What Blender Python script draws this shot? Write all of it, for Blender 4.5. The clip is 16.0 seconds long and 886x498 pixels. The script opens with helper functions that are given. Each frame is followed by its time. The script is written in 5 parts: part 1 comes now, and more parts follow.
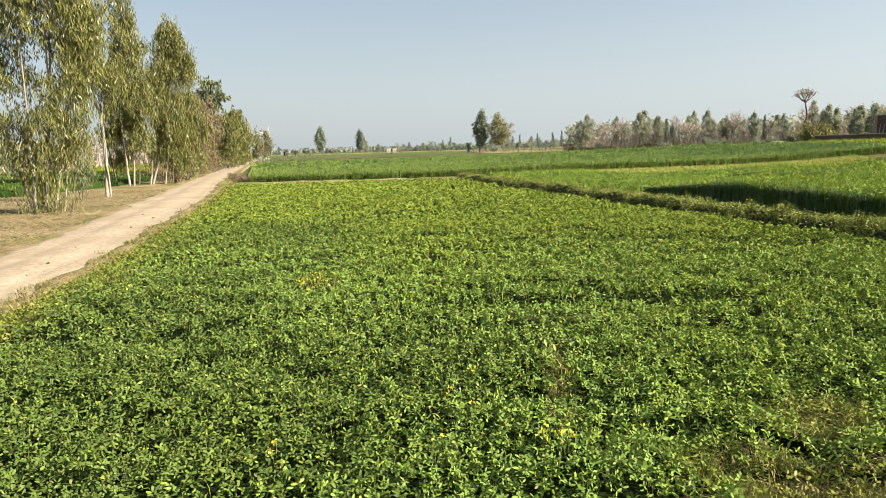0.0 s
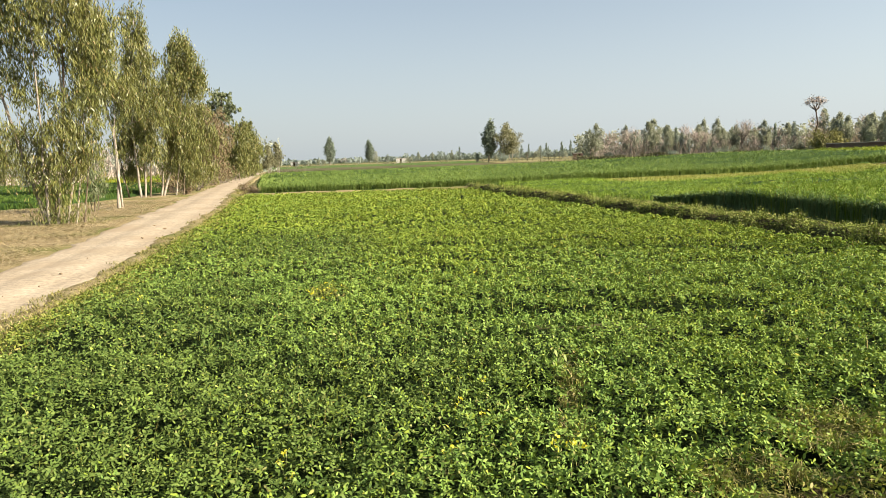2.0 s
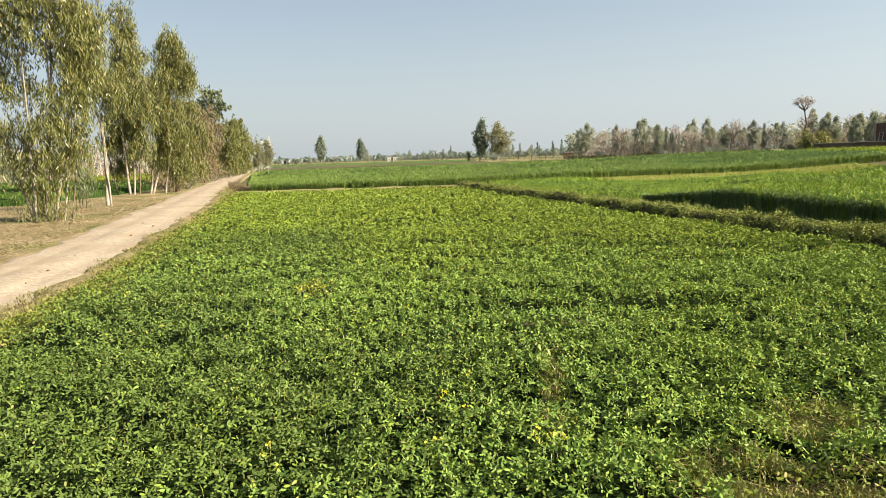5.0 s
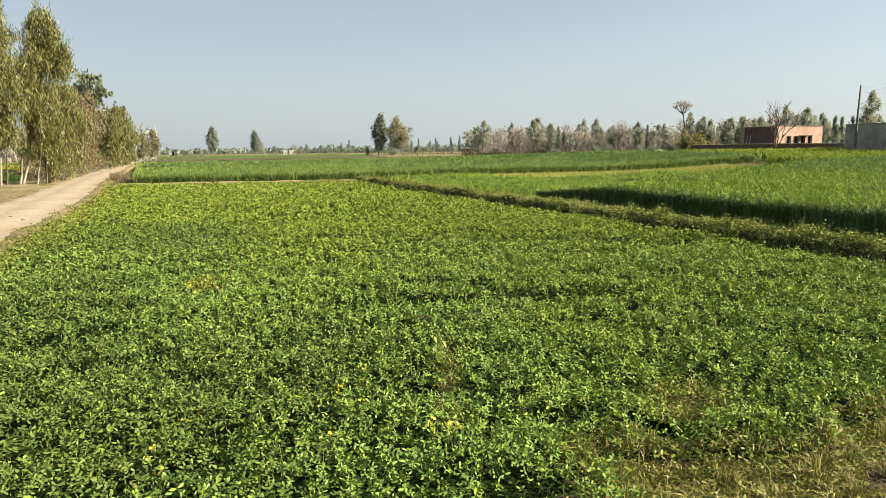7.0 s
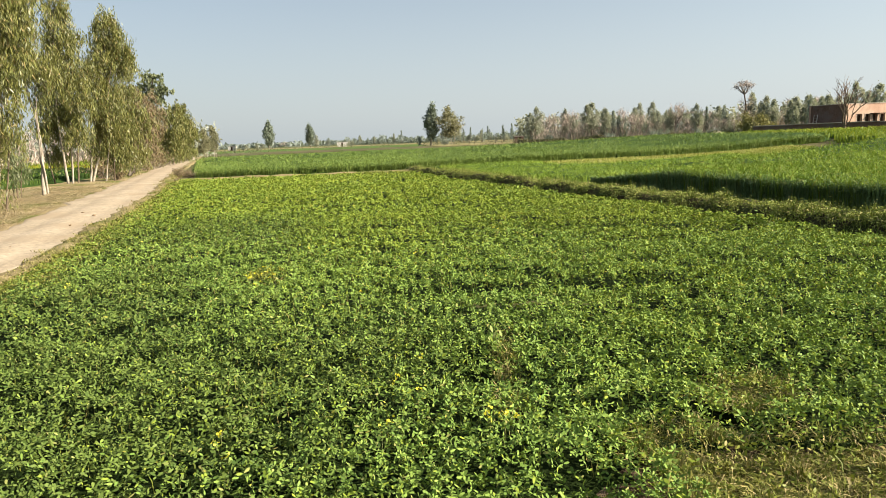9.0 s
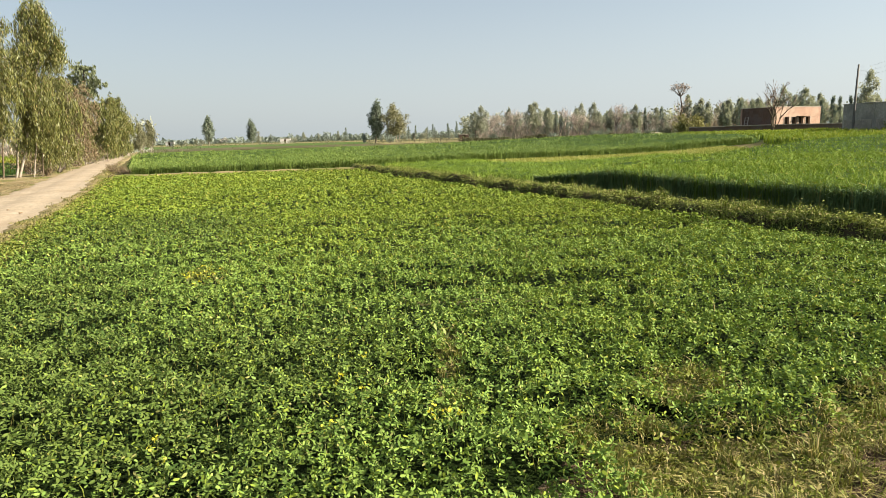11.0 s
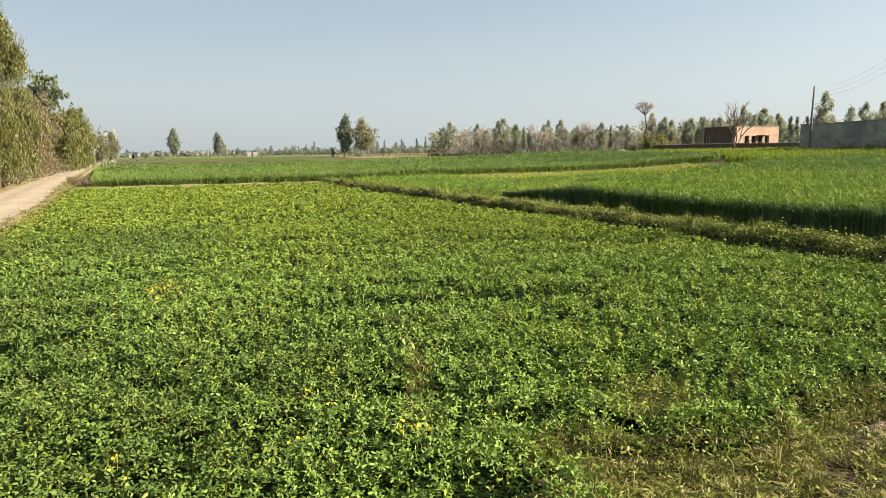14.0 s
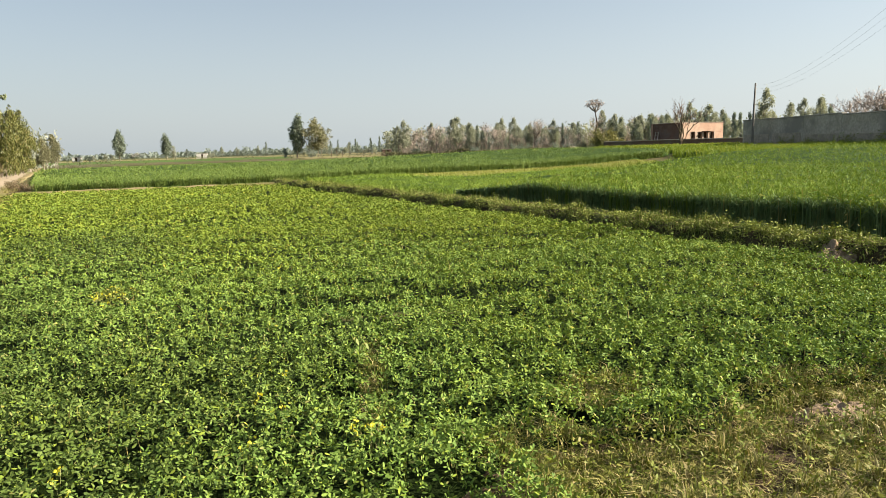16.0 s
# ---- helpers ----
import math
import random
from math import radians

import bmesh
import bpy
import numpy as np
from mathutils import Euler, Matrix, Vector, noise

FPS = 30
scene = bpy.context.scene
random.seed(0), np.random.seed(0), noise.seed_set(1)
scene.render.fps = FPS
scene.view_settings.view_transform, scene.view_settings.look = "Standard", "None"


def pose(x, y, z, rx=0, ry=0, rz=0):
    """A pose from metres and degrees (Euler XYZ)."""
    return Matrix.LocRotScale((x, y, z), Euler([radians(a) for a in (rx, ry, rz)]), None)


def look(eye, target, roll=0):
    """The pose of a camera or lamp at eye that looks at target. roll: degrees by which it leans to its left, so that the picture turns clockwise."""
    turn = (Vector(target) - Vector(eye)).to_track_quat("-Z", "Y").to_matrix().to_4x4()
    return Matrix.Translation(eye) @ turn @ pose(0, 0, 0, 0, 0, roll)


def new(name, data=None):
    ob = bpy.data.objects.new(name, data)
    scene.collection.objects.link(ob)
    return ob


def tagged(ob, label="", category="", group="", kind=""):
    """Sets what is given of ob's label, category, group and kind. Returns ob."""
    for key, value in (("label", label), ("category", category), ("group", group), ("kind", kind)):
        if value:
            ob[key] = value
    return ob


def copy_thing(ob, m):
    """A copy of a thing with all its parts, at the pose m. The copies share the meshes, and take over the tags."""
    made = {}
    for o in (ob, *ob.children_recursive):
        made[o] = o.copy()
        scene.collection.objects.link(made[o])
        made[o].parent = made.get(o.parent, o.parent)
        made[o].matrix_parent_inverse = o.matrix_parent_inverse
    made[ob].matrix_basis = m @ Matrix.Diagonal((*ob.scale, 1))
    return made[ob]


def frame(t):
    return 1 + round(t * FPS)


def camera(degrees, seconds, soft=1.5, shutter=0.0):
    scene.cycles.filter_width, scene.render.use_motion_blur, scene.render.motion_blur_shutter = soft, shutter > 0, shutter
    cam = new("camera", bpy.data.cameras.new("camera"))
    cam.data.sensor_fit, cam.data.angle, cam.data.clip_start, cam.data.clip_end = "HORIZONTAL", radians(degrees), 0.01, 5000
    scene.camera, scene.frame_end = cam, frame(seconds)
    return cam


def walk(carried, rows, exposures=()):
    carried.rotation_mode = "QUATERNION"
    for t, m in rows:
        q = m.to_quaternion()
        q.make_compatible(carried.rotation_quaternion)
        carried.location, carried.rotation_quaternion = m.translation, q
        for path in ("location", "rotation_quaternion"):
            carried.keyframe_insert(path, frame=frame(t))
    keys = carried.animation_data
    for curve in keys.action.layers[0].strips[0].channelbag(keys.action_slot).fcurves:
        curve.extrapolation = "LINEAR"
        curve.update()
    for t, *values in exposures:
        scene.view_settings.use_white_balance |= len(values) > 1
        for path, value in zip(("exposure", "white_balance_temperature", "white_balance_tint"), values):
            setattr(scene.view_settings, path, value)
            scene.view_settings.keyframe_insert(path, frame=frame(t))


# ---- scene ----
cam = camera(67.5, 16.0, soft=0.5)
PATH = [
    (0, (0.116, 0.007, 1.732), (0.124, 1.984, 1.43), -1.6),
    (0.5, (0.121, 0.006, 1.728), (0.113, 1.983, 1.422), -1.6),
    (1, (0.111, 0.002, 1.73), (0.097, 1.979, 1.426), -1.6),
    (1.5, (0.113, -0.003, 1.731), (0.082, 1.974, 1.435), -2.1),
    (2, (0.114, 0.016, 1.731), (0.095, 1.997, 1.459), -1.9),
    (2.5, (0.106, 0.022, 1.733), (0.02, 2.003, 1.468), -1.6),
    (3, (0.111, 0.035, 1.727), (0.035, 2.016, 1.46), -1.8),
    (3.2, (0.117, 0.028, 1.727), (0.054, 2.009, 1.456), -2.0),
    (5.3, (0.167, -0.032, 1.703), (0.207, 1.948, 1.424), -1.6),
    (5.5, (0.174, -0.022, 1.697), (0.243, 1.957, 1.412), -1.6),
    (6, (0.18, -0.042, 1.702), (0.308, 1.929, 1.384), -1.5),
    (6.5, (0.176, -0.052, 1.707), (0.394, 1.911, 1.39), -1.0),
    (7, (0.177, -0.043, 1.702), (0.486, 1.91, 1.405), -0.6),
    (7.5, (0.167, -0.055, 1.705), (0.427, 1.903, 1.389), -1.0),
    (8, (0.162, -0.059, 1.709), (0.311, 1.915, 1.424), -1.7),
    (8.5, (0.166, -0.039, 1.7), (0.263, 1.937, 1.402), -1.7),
    (9, (0.169, -0.042, 1.704), (0.317, 1.926, 1.378), -2.1),
    (9.2, (0.163, -0.035, 1.705), (0.336, 1.932, 1.386), -1.9),
    (11.3, (0.183, -0.05, 1.706), (0.523, 1.891, 1.369), -1.1),
    (11.5, (0.173, -0.053, 1.705), (0.535, 1.888, 1.383), -0.8),
    (12, (0.178, -0.059, 1.706), (0.571, 1.878, 1.405), -1.1),
    (12.5, (0.192, -0.056, 1.708), (0.628, 1.873, 1.408), -1.2),
    (13, (0.185, -0.052, 1.708), (0.612, 1.877, 1.399), -1.7),
    (13.5, (0.182, -0.052, 1.705), (0.575, 1.884, 1.389), -1.7),
    (14, (0.179, -0.043, 1.704), (0.585, 1.893, 1.409), -0.9),
    (14.5, (0.181, -0.045, 1.704), (0.555, 1.896, 1.398), -1.2),
    (15, (0.176, -0.055, 1.701), (0.528, 1.888, 1.387), -1.2),
    (15.5, (0.201, -0.052, 1.702), (0.567, 1.888, 1.385), -1.6),
    (16, (0.21, -0.062, 1.702), (0.743, 1.842, 1.401), -1.6),
]
walk(cam, [(t, look(eye, target, roll)) for t, eye, target, roll in PATH], [(0.0, 1.83), (3.2, 1.82), (5.5, 1.79), (7.0, 1.77), (9.0, 1.79), (11.3, 1.78), (16.0, 1.77)])

# ---- light ----
SUN_AZ, SUN_EL = 107.0, 28.0        # degrees clockwise from ahead, degrees above the horizon
world = bpy.data.worlds.new("sky")
scene.world = world
world.use_nodes = True
wn = world.node_tree
wn.nodes.clear()
sky = wn.nodes.new("ShaderNodeTexSky")
sky.sky_type = "NISHITA"
sky.sun_disc = False
sky.sun_elevation, sky.sun_rotation = radians(SUN_EL), radians(SUN_AZ)
sky.air_density, sky.dust_density, sky.ozone_density = 1.0, 2.0, 1.0
background = wn.nodes.new("ShaderNodeBackground")
background.inputs["Strength"].default_value = 0.0412
world_out = wn.nodes.new("ShaderNodeOutputWorld")
haze = wn.nodes.new("ShaderNodeMixRGB")
height = wn.nodes.new("ShaderNodeSeparateXYZ")
wn.links.new(wn.nodes.new("ShaderNodeTexCoord").outputs["Generated"], height.inputs["Vector"])
thick_air = wn.nodes.new("ShaderNodeMapRange")
thick_air.interpolation_type = "SMOOTHSTEP"
for socket, value in zip(("From Min", "From Max", "To Min", "To Max"), (0.0, 0.30, 0.75, 0.36)):
    thick_air.inputs[socket].default_value = value
wn.links.new(height.outputs["Z"], thick_air.inputs["Value"])
wn.links.new(thick_air.outputs["Result"], haze.inputs["Fac"])
towards = wn.nodes.new("ShaderNodeVectorMath")
towards.operation = "DOT_PRODUCT"
towards.inputs[1].default_value = (math.sin(radians(SUN_AZ)), math.cos(radians(SUN_AZ)), 0.0)
sun_side = wn.nodes.new("ShaderNodeMapRange")
for socket, value in zip(("From Min", "From Max", "To Min", "To Max"), (-0.8, 0.65, 0.80, 1.08)):
    sun_side.inputs[socket].default_value = value
scatter_light = wn.nodes.new("ShaderNodeVectorMath")
scatter_light.operation = "SCALE"
scatter_light.inputs[0].default_value = (5.15, 5.72, 5.98)
wn.links.new(wn.nodes.new("ShaderNodeTexCoord").outputs["Generated"], towards.inputs[0])
wn.links.new(towards.outputs["Value"], sun_side.inputs["Value"])
wn.links.new(sun_side.outputs["Result"], scatter_light.inputs["Scale"])
wn.links.new(scatter_light.outputs["Vector"], haze.inputs["Color2"])
wn.links.new(sky.outputs["Color"], haze.inputs["Color1"])
wn.links.new(haze.outputs["Color"], background.inputs["Color"])
wn.links.new(background.outputs["Background"], world_out.inputs["Surface"])

sun_data = bpy.data.lights.new("sun", "SUN")
sun_data.energy, sun_data.angle, sun_data.color = 5.0, radians(0.55), (1.0, 0.90, 0.72)
sun = new("sun", sun_data)
sun_way = Vector((math.sin(radians(SUN_AZ)) * math.cos(radians(SUN_EL)), math.cos(radians(SUN_AZ)) * math.cos(radians(SUN_EL)), math.sin(radians(SUN_EL))))
sun.matrix_world = look(sun_way * 60, (0, 0, 0))


# ---- materials ----
def node_mat(name):
    m = bpy.data.materials.new(name)
    m.use_nodes = True
    nt = m.node_tree
    nt.nodes.clear()
    out = nt.nodes.new("ShaderNodeOutputMaterial")
    return m, nt, out


def noise_node(nt, scale, detail=3.0, rough=0.55):
    pos = nt.nodes.new("ShaderNodeNewGeometry")
    n = nt.nodes.new("ShaderNodeTexNoise")
    n.inputs["Scale"].default_value, n.inputs["Detail"].default_value, n.inputs["Roughness"].default_value = scale, detail, rough
    nt.links.new(pos.outputs["Position"], n.inputs["Vector"])
    return n


def ramp(nt, source, stops):
    r = nt.nodes.new("ShaderNodeValToRGB")
    el = r.color_ramp.elements
    while len(el) < len(stops):
        el.new(0.5)
    for e, (p, c) in zip(el, stops):
        e.position, e.color = p, (*c, 1)
    nt.links.new(source, r.inputs["Fac"])
    return r


def mix(nt, a, b, fac, kind="MIX"):
    n = nt.nodes.new("ShaderNodeMixRGB")
    n.blend_type = kind
    for socket, v in ((n.inputs["Fac"], fac), (n.inputs["Color1"], a), (n.inputs["Color2"], b)):
        if isinstance(v, bpy.types.NodeSocket):
            nt.links.new(v, socket)
        elif isinstance(v, (int, float)):
            socket.default_value = v
        else:
            socket.default_value = (*v, 1)
    return n.outputs["Color"]


def leaf_mat(name, dark, light, dry=None, dry_share=0.0, patch=(0.6, 0.5), sheen=0.5, glow=0.35, patch_col=None, gloss=0.35):
    """Thin leaves: each piece has its own tint, and broad patches differ; light passes through them."""
    m, nt, out = node_mat(name)
    geo = nt.nodes.new("ShaderNodeNewGeometry")
    stops = [(0.0, dark), (1.0 - dry_share - 0.02, light)]
    if dry:
        stops += [(1.0 - dry_share, dry), (1.0, dry)]
    tint = ramp(nt, geo.outputs["Random Per Island"], stops)
    big = noise_node(nt, patch[0], 3.0)
    spread = ramp(nt, big.outputs["Fac"], [(0.38, (0, 0, 0)), (0.64, (1, 1, 1))])
    col = mix(nt, tint.outputs["Color"], patch_col or light, mix(nt, (0, 0, 0), spread.outputs["Color"], patch[1]))
    bsdf = nt.nodes.new("ShaderNodeBsdfPrincipled")
    bsdf.inputs["Roughness"].default_value = sheen
    bsdf.inputs["Specular IOR Level"].default_value = gloss
    nt.links.new(col, bsdf.inputs["Base Color"])
    thin = nt.nodes.new("ShaderNodeBsdfTranslucent")
    nt.links.new(mix(nt, col, (1.0, 1.0, 0.6), 0.8, "MULTIPLY"), thin.inputs["Color"])
    both = nt.nodes.new("ShaderNodeMixShader")
    both.inputs["Fac"].default_value = glow
    nt.links.new(bsdf.outputs["BSDF"], both.inputs[1])
    nt.links.new(thin.outputs["BSDF"], both.inputs[2])
    nt.links.new(both.outputs["Shader"], out.inputs["Surface"])
    return m


def rough_mat(name, stops, scale, fine, bump=0.3, rough=0.9, second=None, second_scale=0.4, distance=0.03):
    """A dull surface: colours by a broad noise, a fine grain over it, relief by the grain."""
    m, nt, out = node_mat(name)
    a, b = noise_node(nt, scale, 5.0, 0.6), noise_node(nt, fine, 4.0, 0.65)
    col = ramp(nt, a.outputs["Fac"], stops).outputs["Color"]
    grain = ramp(nt, b.outputs["Fac"], [(0.3, (0.62, 0.62, 0.62)), (0.7, (1.25, 1.25, 1.25))])
    col = mix(nt, col, grain.outputs["Color"], 0.8, "MULTIPLY")
    if second:
        c = noise_node(nt, second_scale, 4.0, 0.6)
        col = mix(nt, col, second, ramp(nt, c.outputs["Fac"], [(0.48, (0, 0, 0)), (0.62, (1, 1, 1))]).outputs["Color"])
    bsdf = nt.nodes.new("ShaderNodeBsdfPrincipled")
    bsdf.inputs["Roughness"].default_value = rough
    bsdf.inputs["Specular IOR Level"].default_value = 0.04
    nt.links.new(col, bsdf.inputs["Base Color"])
    bp = nt.nodes.new("ShaderNodeBump")
    bp.inputs["Strength"].default_value, bp.inputs["Distance"].default_value = bump, distance
    nt.links.new(b.outputs["Fac"], bp.inputs["Height"])
    nt.links.new(bp.outputs["Normal"], bsdf.inputs["Normal"])
    nt.links.new(bsdf.outputs["BSDF"], out.inputs["Surface"])
    return m


M = dict(
    ground=rough_mat("field_ground", [(0.3, (0.051, 0.066, 0.018)), (0.55, (0.086, 0.077, 0.036)), (0.75, (0.122, 0.096, 0.056))], 0.05, 3.0),
    soil=rough_mat("dark_soil", [(0.3, (0.040, 0.027, 0.017)), (0.55, (0.092, 0.065, 0.041)), (0.75, (0.215, 0.163, 0.112))], 5.0, 40.0, 1.0),
    bund=rough_mat("bund_earth", [(0.3, (0.030, 0.026, 0.012)), (0.7, (0.066, 0.052, 0.028))], 1.0, 16.0, 0.9, second=(0.045, 0.063, 0.013), second_scale=0.9),
    # ditch soil, darkened by colour for the shadow lying in it
    ditch=rough_mat("shade_dark_ditch_soil", [(0.3, (0.014, 0.014, 0.008)), (0.7, (0.036, 0.032, 0.018))], 1.5, 18.0, 0.9),
    dust=rough_mat("road_dust", [(0.3, (0.275, 0.222, 0.160)), (0.7, (0.345, 0.288, 0.218))], 0.7, 12.0, 0.3, second=(0.268, 0.212, 0.150), second_scale=0.45),
    verge=rough_mat("dry_verge", [(0.3, (0.151, 0.125, 0.062)), (0.5, (0.223, 0.174, 0.098)), (0.75, (0.285, 0.227, 0.138))], 0.6, 20.0, 0.7, second=(0.116, 0.116, 0.040), second_scale=0.45),
    # near-black: shade between the clover leaves is put into this colour
    under=rough_mat("clover_gap_shade", [(0.3, (0.006, 0.011, 0.003)), (0.7, (0.014, 0.024, 0.005))], 1.4, 30.0, 1.0),
    # dark green that holds the shade inside the standing wheat
    wheat_under=rough_mat("wheat_inner_shade", [(0.3, (0.018, 0.038, 0.008)), (0.7, (0.036, 0.064, 0.014))], 0.8, 14.0, 1.0),
    far_green=rough_mat("far_crop", [(0.3, (0.051, 0.096, 0.020)), (0.7, (0.082, 0.127, 0.030))], 0.05, 1.2, 0.6),
    far_pale=rough_mat("far_stubble", [(0.3, (0.167, 0.152, 0.066)), (0.7, (0.214, 0.183, 0.101))], 0.04, 1.0, 0.6),
    far_brown=rough_mat("far_scrub_soil", [(0.3, (0.082, 0.066, 0.040)), (0.7, (0.127, 0.107, 0.066))], 0.06, 0.9, 0.6, second=(0.056, 0.071, 0.026), second_scale=0.12),
    far_yellow=rough_mat("far_mustard", [(0.3, (0.193, 0.193, 0.020)), (0.7, (0.279, 0.255, 0.026))], 0.15, 2.0, 0.6),
    bark=rough_mat("pale_eucalyptus_bark", [(0.3, (0.150, 0.122, 0.094)), (0.5, (0.245, 0.212, 0.170)), (0.7, (0.325, 0.290, 0.245))], 2.2, 14.0, 0.5),
    bark_brown=rough_mat("brown_bark", [(0.3, (0.075, 0.056, 0.040)), (0.7, (0.145, 0.112, 0.080))], 3.0, 18.0, 0.6),
    # grey twig bark, raised so the far bare trunks look hazed
    bark_grey=rough_mat("grey_twigs", [(0.3, (0.145, 0.120, 0.098)), (0.7, (0.230, 0.194, 0.166))], 1.0, 6.0, 0.3),
    brick=rough_mat("worn_brick", [(0.3, (0.300, 0.196, 0.146)), (0.7, (0.385, 0.262, 0.198))], 0.8, 9.0, 0.3, second=(0.340, 0.258, 0.200), second_scale=0.4),
    # bare brick, darkened further to deepen the shade on the house side
    brick_dark=rough_mat("bare_brick_shade_toned", [(0.3, (0.105, 0.066, 0.052)), (0.7, (0.158, 0.104, 0.082))], 0.9, 8.0, 0.5, second=(0.13, 0.10, 0.085), second_scale=0.5),
    plaster=rough_mat("grey_mud_plaster", [(0.3, (0.285, 0.262, 0.225)), (0.7, (0.410, 0.378, 0.325))], 0.5, 6.0, 0.4, second=(0.215, 0.200, 0.182), second_scale=0.3),
    lime=rough_mat("pale_plaster", [(0.3, (0.279, 0.239, 0.203)), (0.7, (0.345, 0.305, 0.264))], 1.0, 10.0, 0.3),
    white=rough_mat("whitewash", [(0.3, (0.40, 0.39, 0.37)), (0.7, (0.52, 0.51, 0.48))], 1.0, 8.0, 0.2),
    straw_heap=rough_mat("mud_and_straw", [(0.3, (0.17, 0.145, 0.11)), (0.7, (0.25, 0.22, 0.17))], 1.2, 9.0, 0.6),
    hedge=leaf_mat("dark_hedge_leaf", (0.060, 0.068, 0.040), (0.115, 0.115, 0.062), (0.15, 0.11, 0.07), 0.25, (0.3, 0.4), glow=0.15, gloss=0.03),
    timber=rough_mat("dark_timber", [(0.3, (0.026, 0.018, 0.012)), (0.7, (0.056, 0.038, 0.026))], 2.0, 20.0, 0.4),
    concrete=rough_mat("pole_concrete", [(0.3, (0.122, 0.112, 0.101)), (0.7, (0.183, 0.173, 0.158))], 1.5, 20.0, 0.3),
    wire=rough_mat("wire_metal", [(0.3, (0.112, 0.112, 0.117)), (0.7, (0.152, 0.152, 0.158))], 1.0, 20.0, 0.1, rough=0.5),
    clover=leaf_mat("clover_leaf", (0.078, 0.142, 0.029), (0.184, 0.262, 0.056), (0.272, 0.264, 0.094), 0.02, (0.62, 0.4), sheen=0.55, glow=0.13, patch_col=(0.180, 0.250, 0.046), gloss=0.08),
    # lush green leaf, also darkened to offset the front-lit left
    clover_lush_dim=leaf_mat("lush_dimmed_clover_leaf", (0.038, 0.072, 0.018), (0.112, 0.152, 0.036), (0.185, 0.183, 0.066), 0.015, (0.8, 0.35), sheen=0.55, glow=0.12, patch_col=(0.114, 0.153, 0.032), gloss=0.06),
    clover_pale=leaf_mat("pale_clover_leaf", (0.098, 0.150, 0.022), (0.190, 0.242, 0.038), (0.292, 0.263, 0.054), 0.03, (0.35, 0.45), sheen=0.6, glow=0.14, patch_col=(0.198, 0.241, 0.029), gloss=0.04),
    clover_edge=leaf_mat("yellowing_clover", (0.078, 0.113, 0.019), (0.156, 0.188, 0.032), (0.237, 0.198, 0.073), 0.12, (0.8, 0.5), glow=0.15, patch_col=(0.185, 0.179, 0.035), gloss=0.1),
    wheat=leaf_mat("wheat_blade", (0.076, 0.140, 0.020), (0.202, 0.268, 0.038), (0.275, 0.256, 0.066), 0.05, (0.25, 0.5), sheen=0.6, glow=0.14, gloss=0.04),
    # glaucous stem, bluer and lighter to carry skylight on the shaded front
    wheat_stem=leaf_mat("glaucous_skylit_wheat_stem", (0.085, 0.150, 0.060), (0.190, 0.265, 0.115), (0.275, 0.256, 0.10), 0.04, (0.5, 0.4), sheen=0.5, glow=0.16, gloss=0.06),
    # far wheat: haze put in as a lighter, greyer green
    wheat_mid=leaf_mat("haze_greyed_wheat", (0.070, 0.122, 0.028), (0.180, 0.238, 0.054), (0.20, 0.20, 0.06), 0.02, (0.12, 0.5), sheen=0.5, glow=0.12, gloss=0.10),
    wheat_deep=leaf_mat("deep_green_wheat", (0.030, 0.062, 0.012), (0.082, 0.122, 0.022), None, 0.0, (0.25, 0.5), sheen=0.65, glow=0.1, gloss=0.05),
    crumbs=rough_mat("crumbled_earth", [(0.3, (0.135, 0.095, 0.060)), (0.55, (0.225, 0.165, 0.110)), (0.75, (0.300, 0.230, 0.160))], 4.0, 30.0, 1.0),
    stubble_grass=leaf_mat("yellow_green_stubble", (0.190, 0.210, 0.040), (0.290, 0.290, 0.070), (0.380, 0.330, 0.160), 0.20, (0.5, 0.4), glow=0.15, gloss=0.06),
    wheat_pale=leaf_mat("young_pale_wheat", (0.116, 0.190, 0.024), (0.204, 0.280, 0.040), (0.236, 0.236, 0.059), 0.03, (0.3, 0.5), sheen=0.65, glow=0.15, gloss=0.08),
    mustard=leaf_mat("mustard_leaf", (0.100, 0.155, 0.020), (0.175, 0.220, 0.030), (0.310, 0.300, 0.040), 0.04, (0.07, 0.6), patch_col=(0.205, 0.225, 0.032), gloss=0.08),
    weed=leaf_mat("bund_weed", (0.072, 0.108, 0.020), (0.230, 0.256, 0.066), (0.270, 0.225, 0.115), 0.12, (0.7, 0.5), glow=0.12, gloss=0.03),
    drygrass=leaf_mat("dry_grass", (0.066, 0.078, 0.016), (0.215, 0.200, 0.054), (0.370, 0.300, 0.145), 0.26, (1.2, 0.5), glow=0.15, gloss=0.1),
    straw=leaf_mat("straw", (0.215, 0.162, 0.078), (0.400, 0.320, 0.180), (0.142, 0.101, 0.056), 0.2, (1.0, 0.3), glow=0.05),
    euca=leaf_mat("eucalyptus_leaf", (0.056, 0.070, 0.020), (0.164, 0.168, 0.048), (0.215, 0.160, 0.070), 0.06, (0.5, 0.4), sheen=0.4, glow=0.28, patch_col=(0.186, 0.178, 0.050)),
    conifer=leaf_mat("dark_grey_green_leaf", (0.092, 0.114, 0.060), (0.158, 0.176, 0.088), None, 0.0, (0.3, 0.4)),
    russet=leaf_mat("russet_dry_leaf", (0.112, 0.077, 0.044), (0.173, 0.122, 0.066), (0.122, 0.122, 0.045), 0.2, (0.5, 0.4), glow=0.15),
    # grove and poplar leaves: distance haze is paled into the base colours
    grove=leaf_mat("hazed_grove_leaf", (0.205, 0.222, 0.186), (0.305, 0.315, 0.258), None, 0.0, (0.06, 0.5), glow=0.4, gloss=0.03),
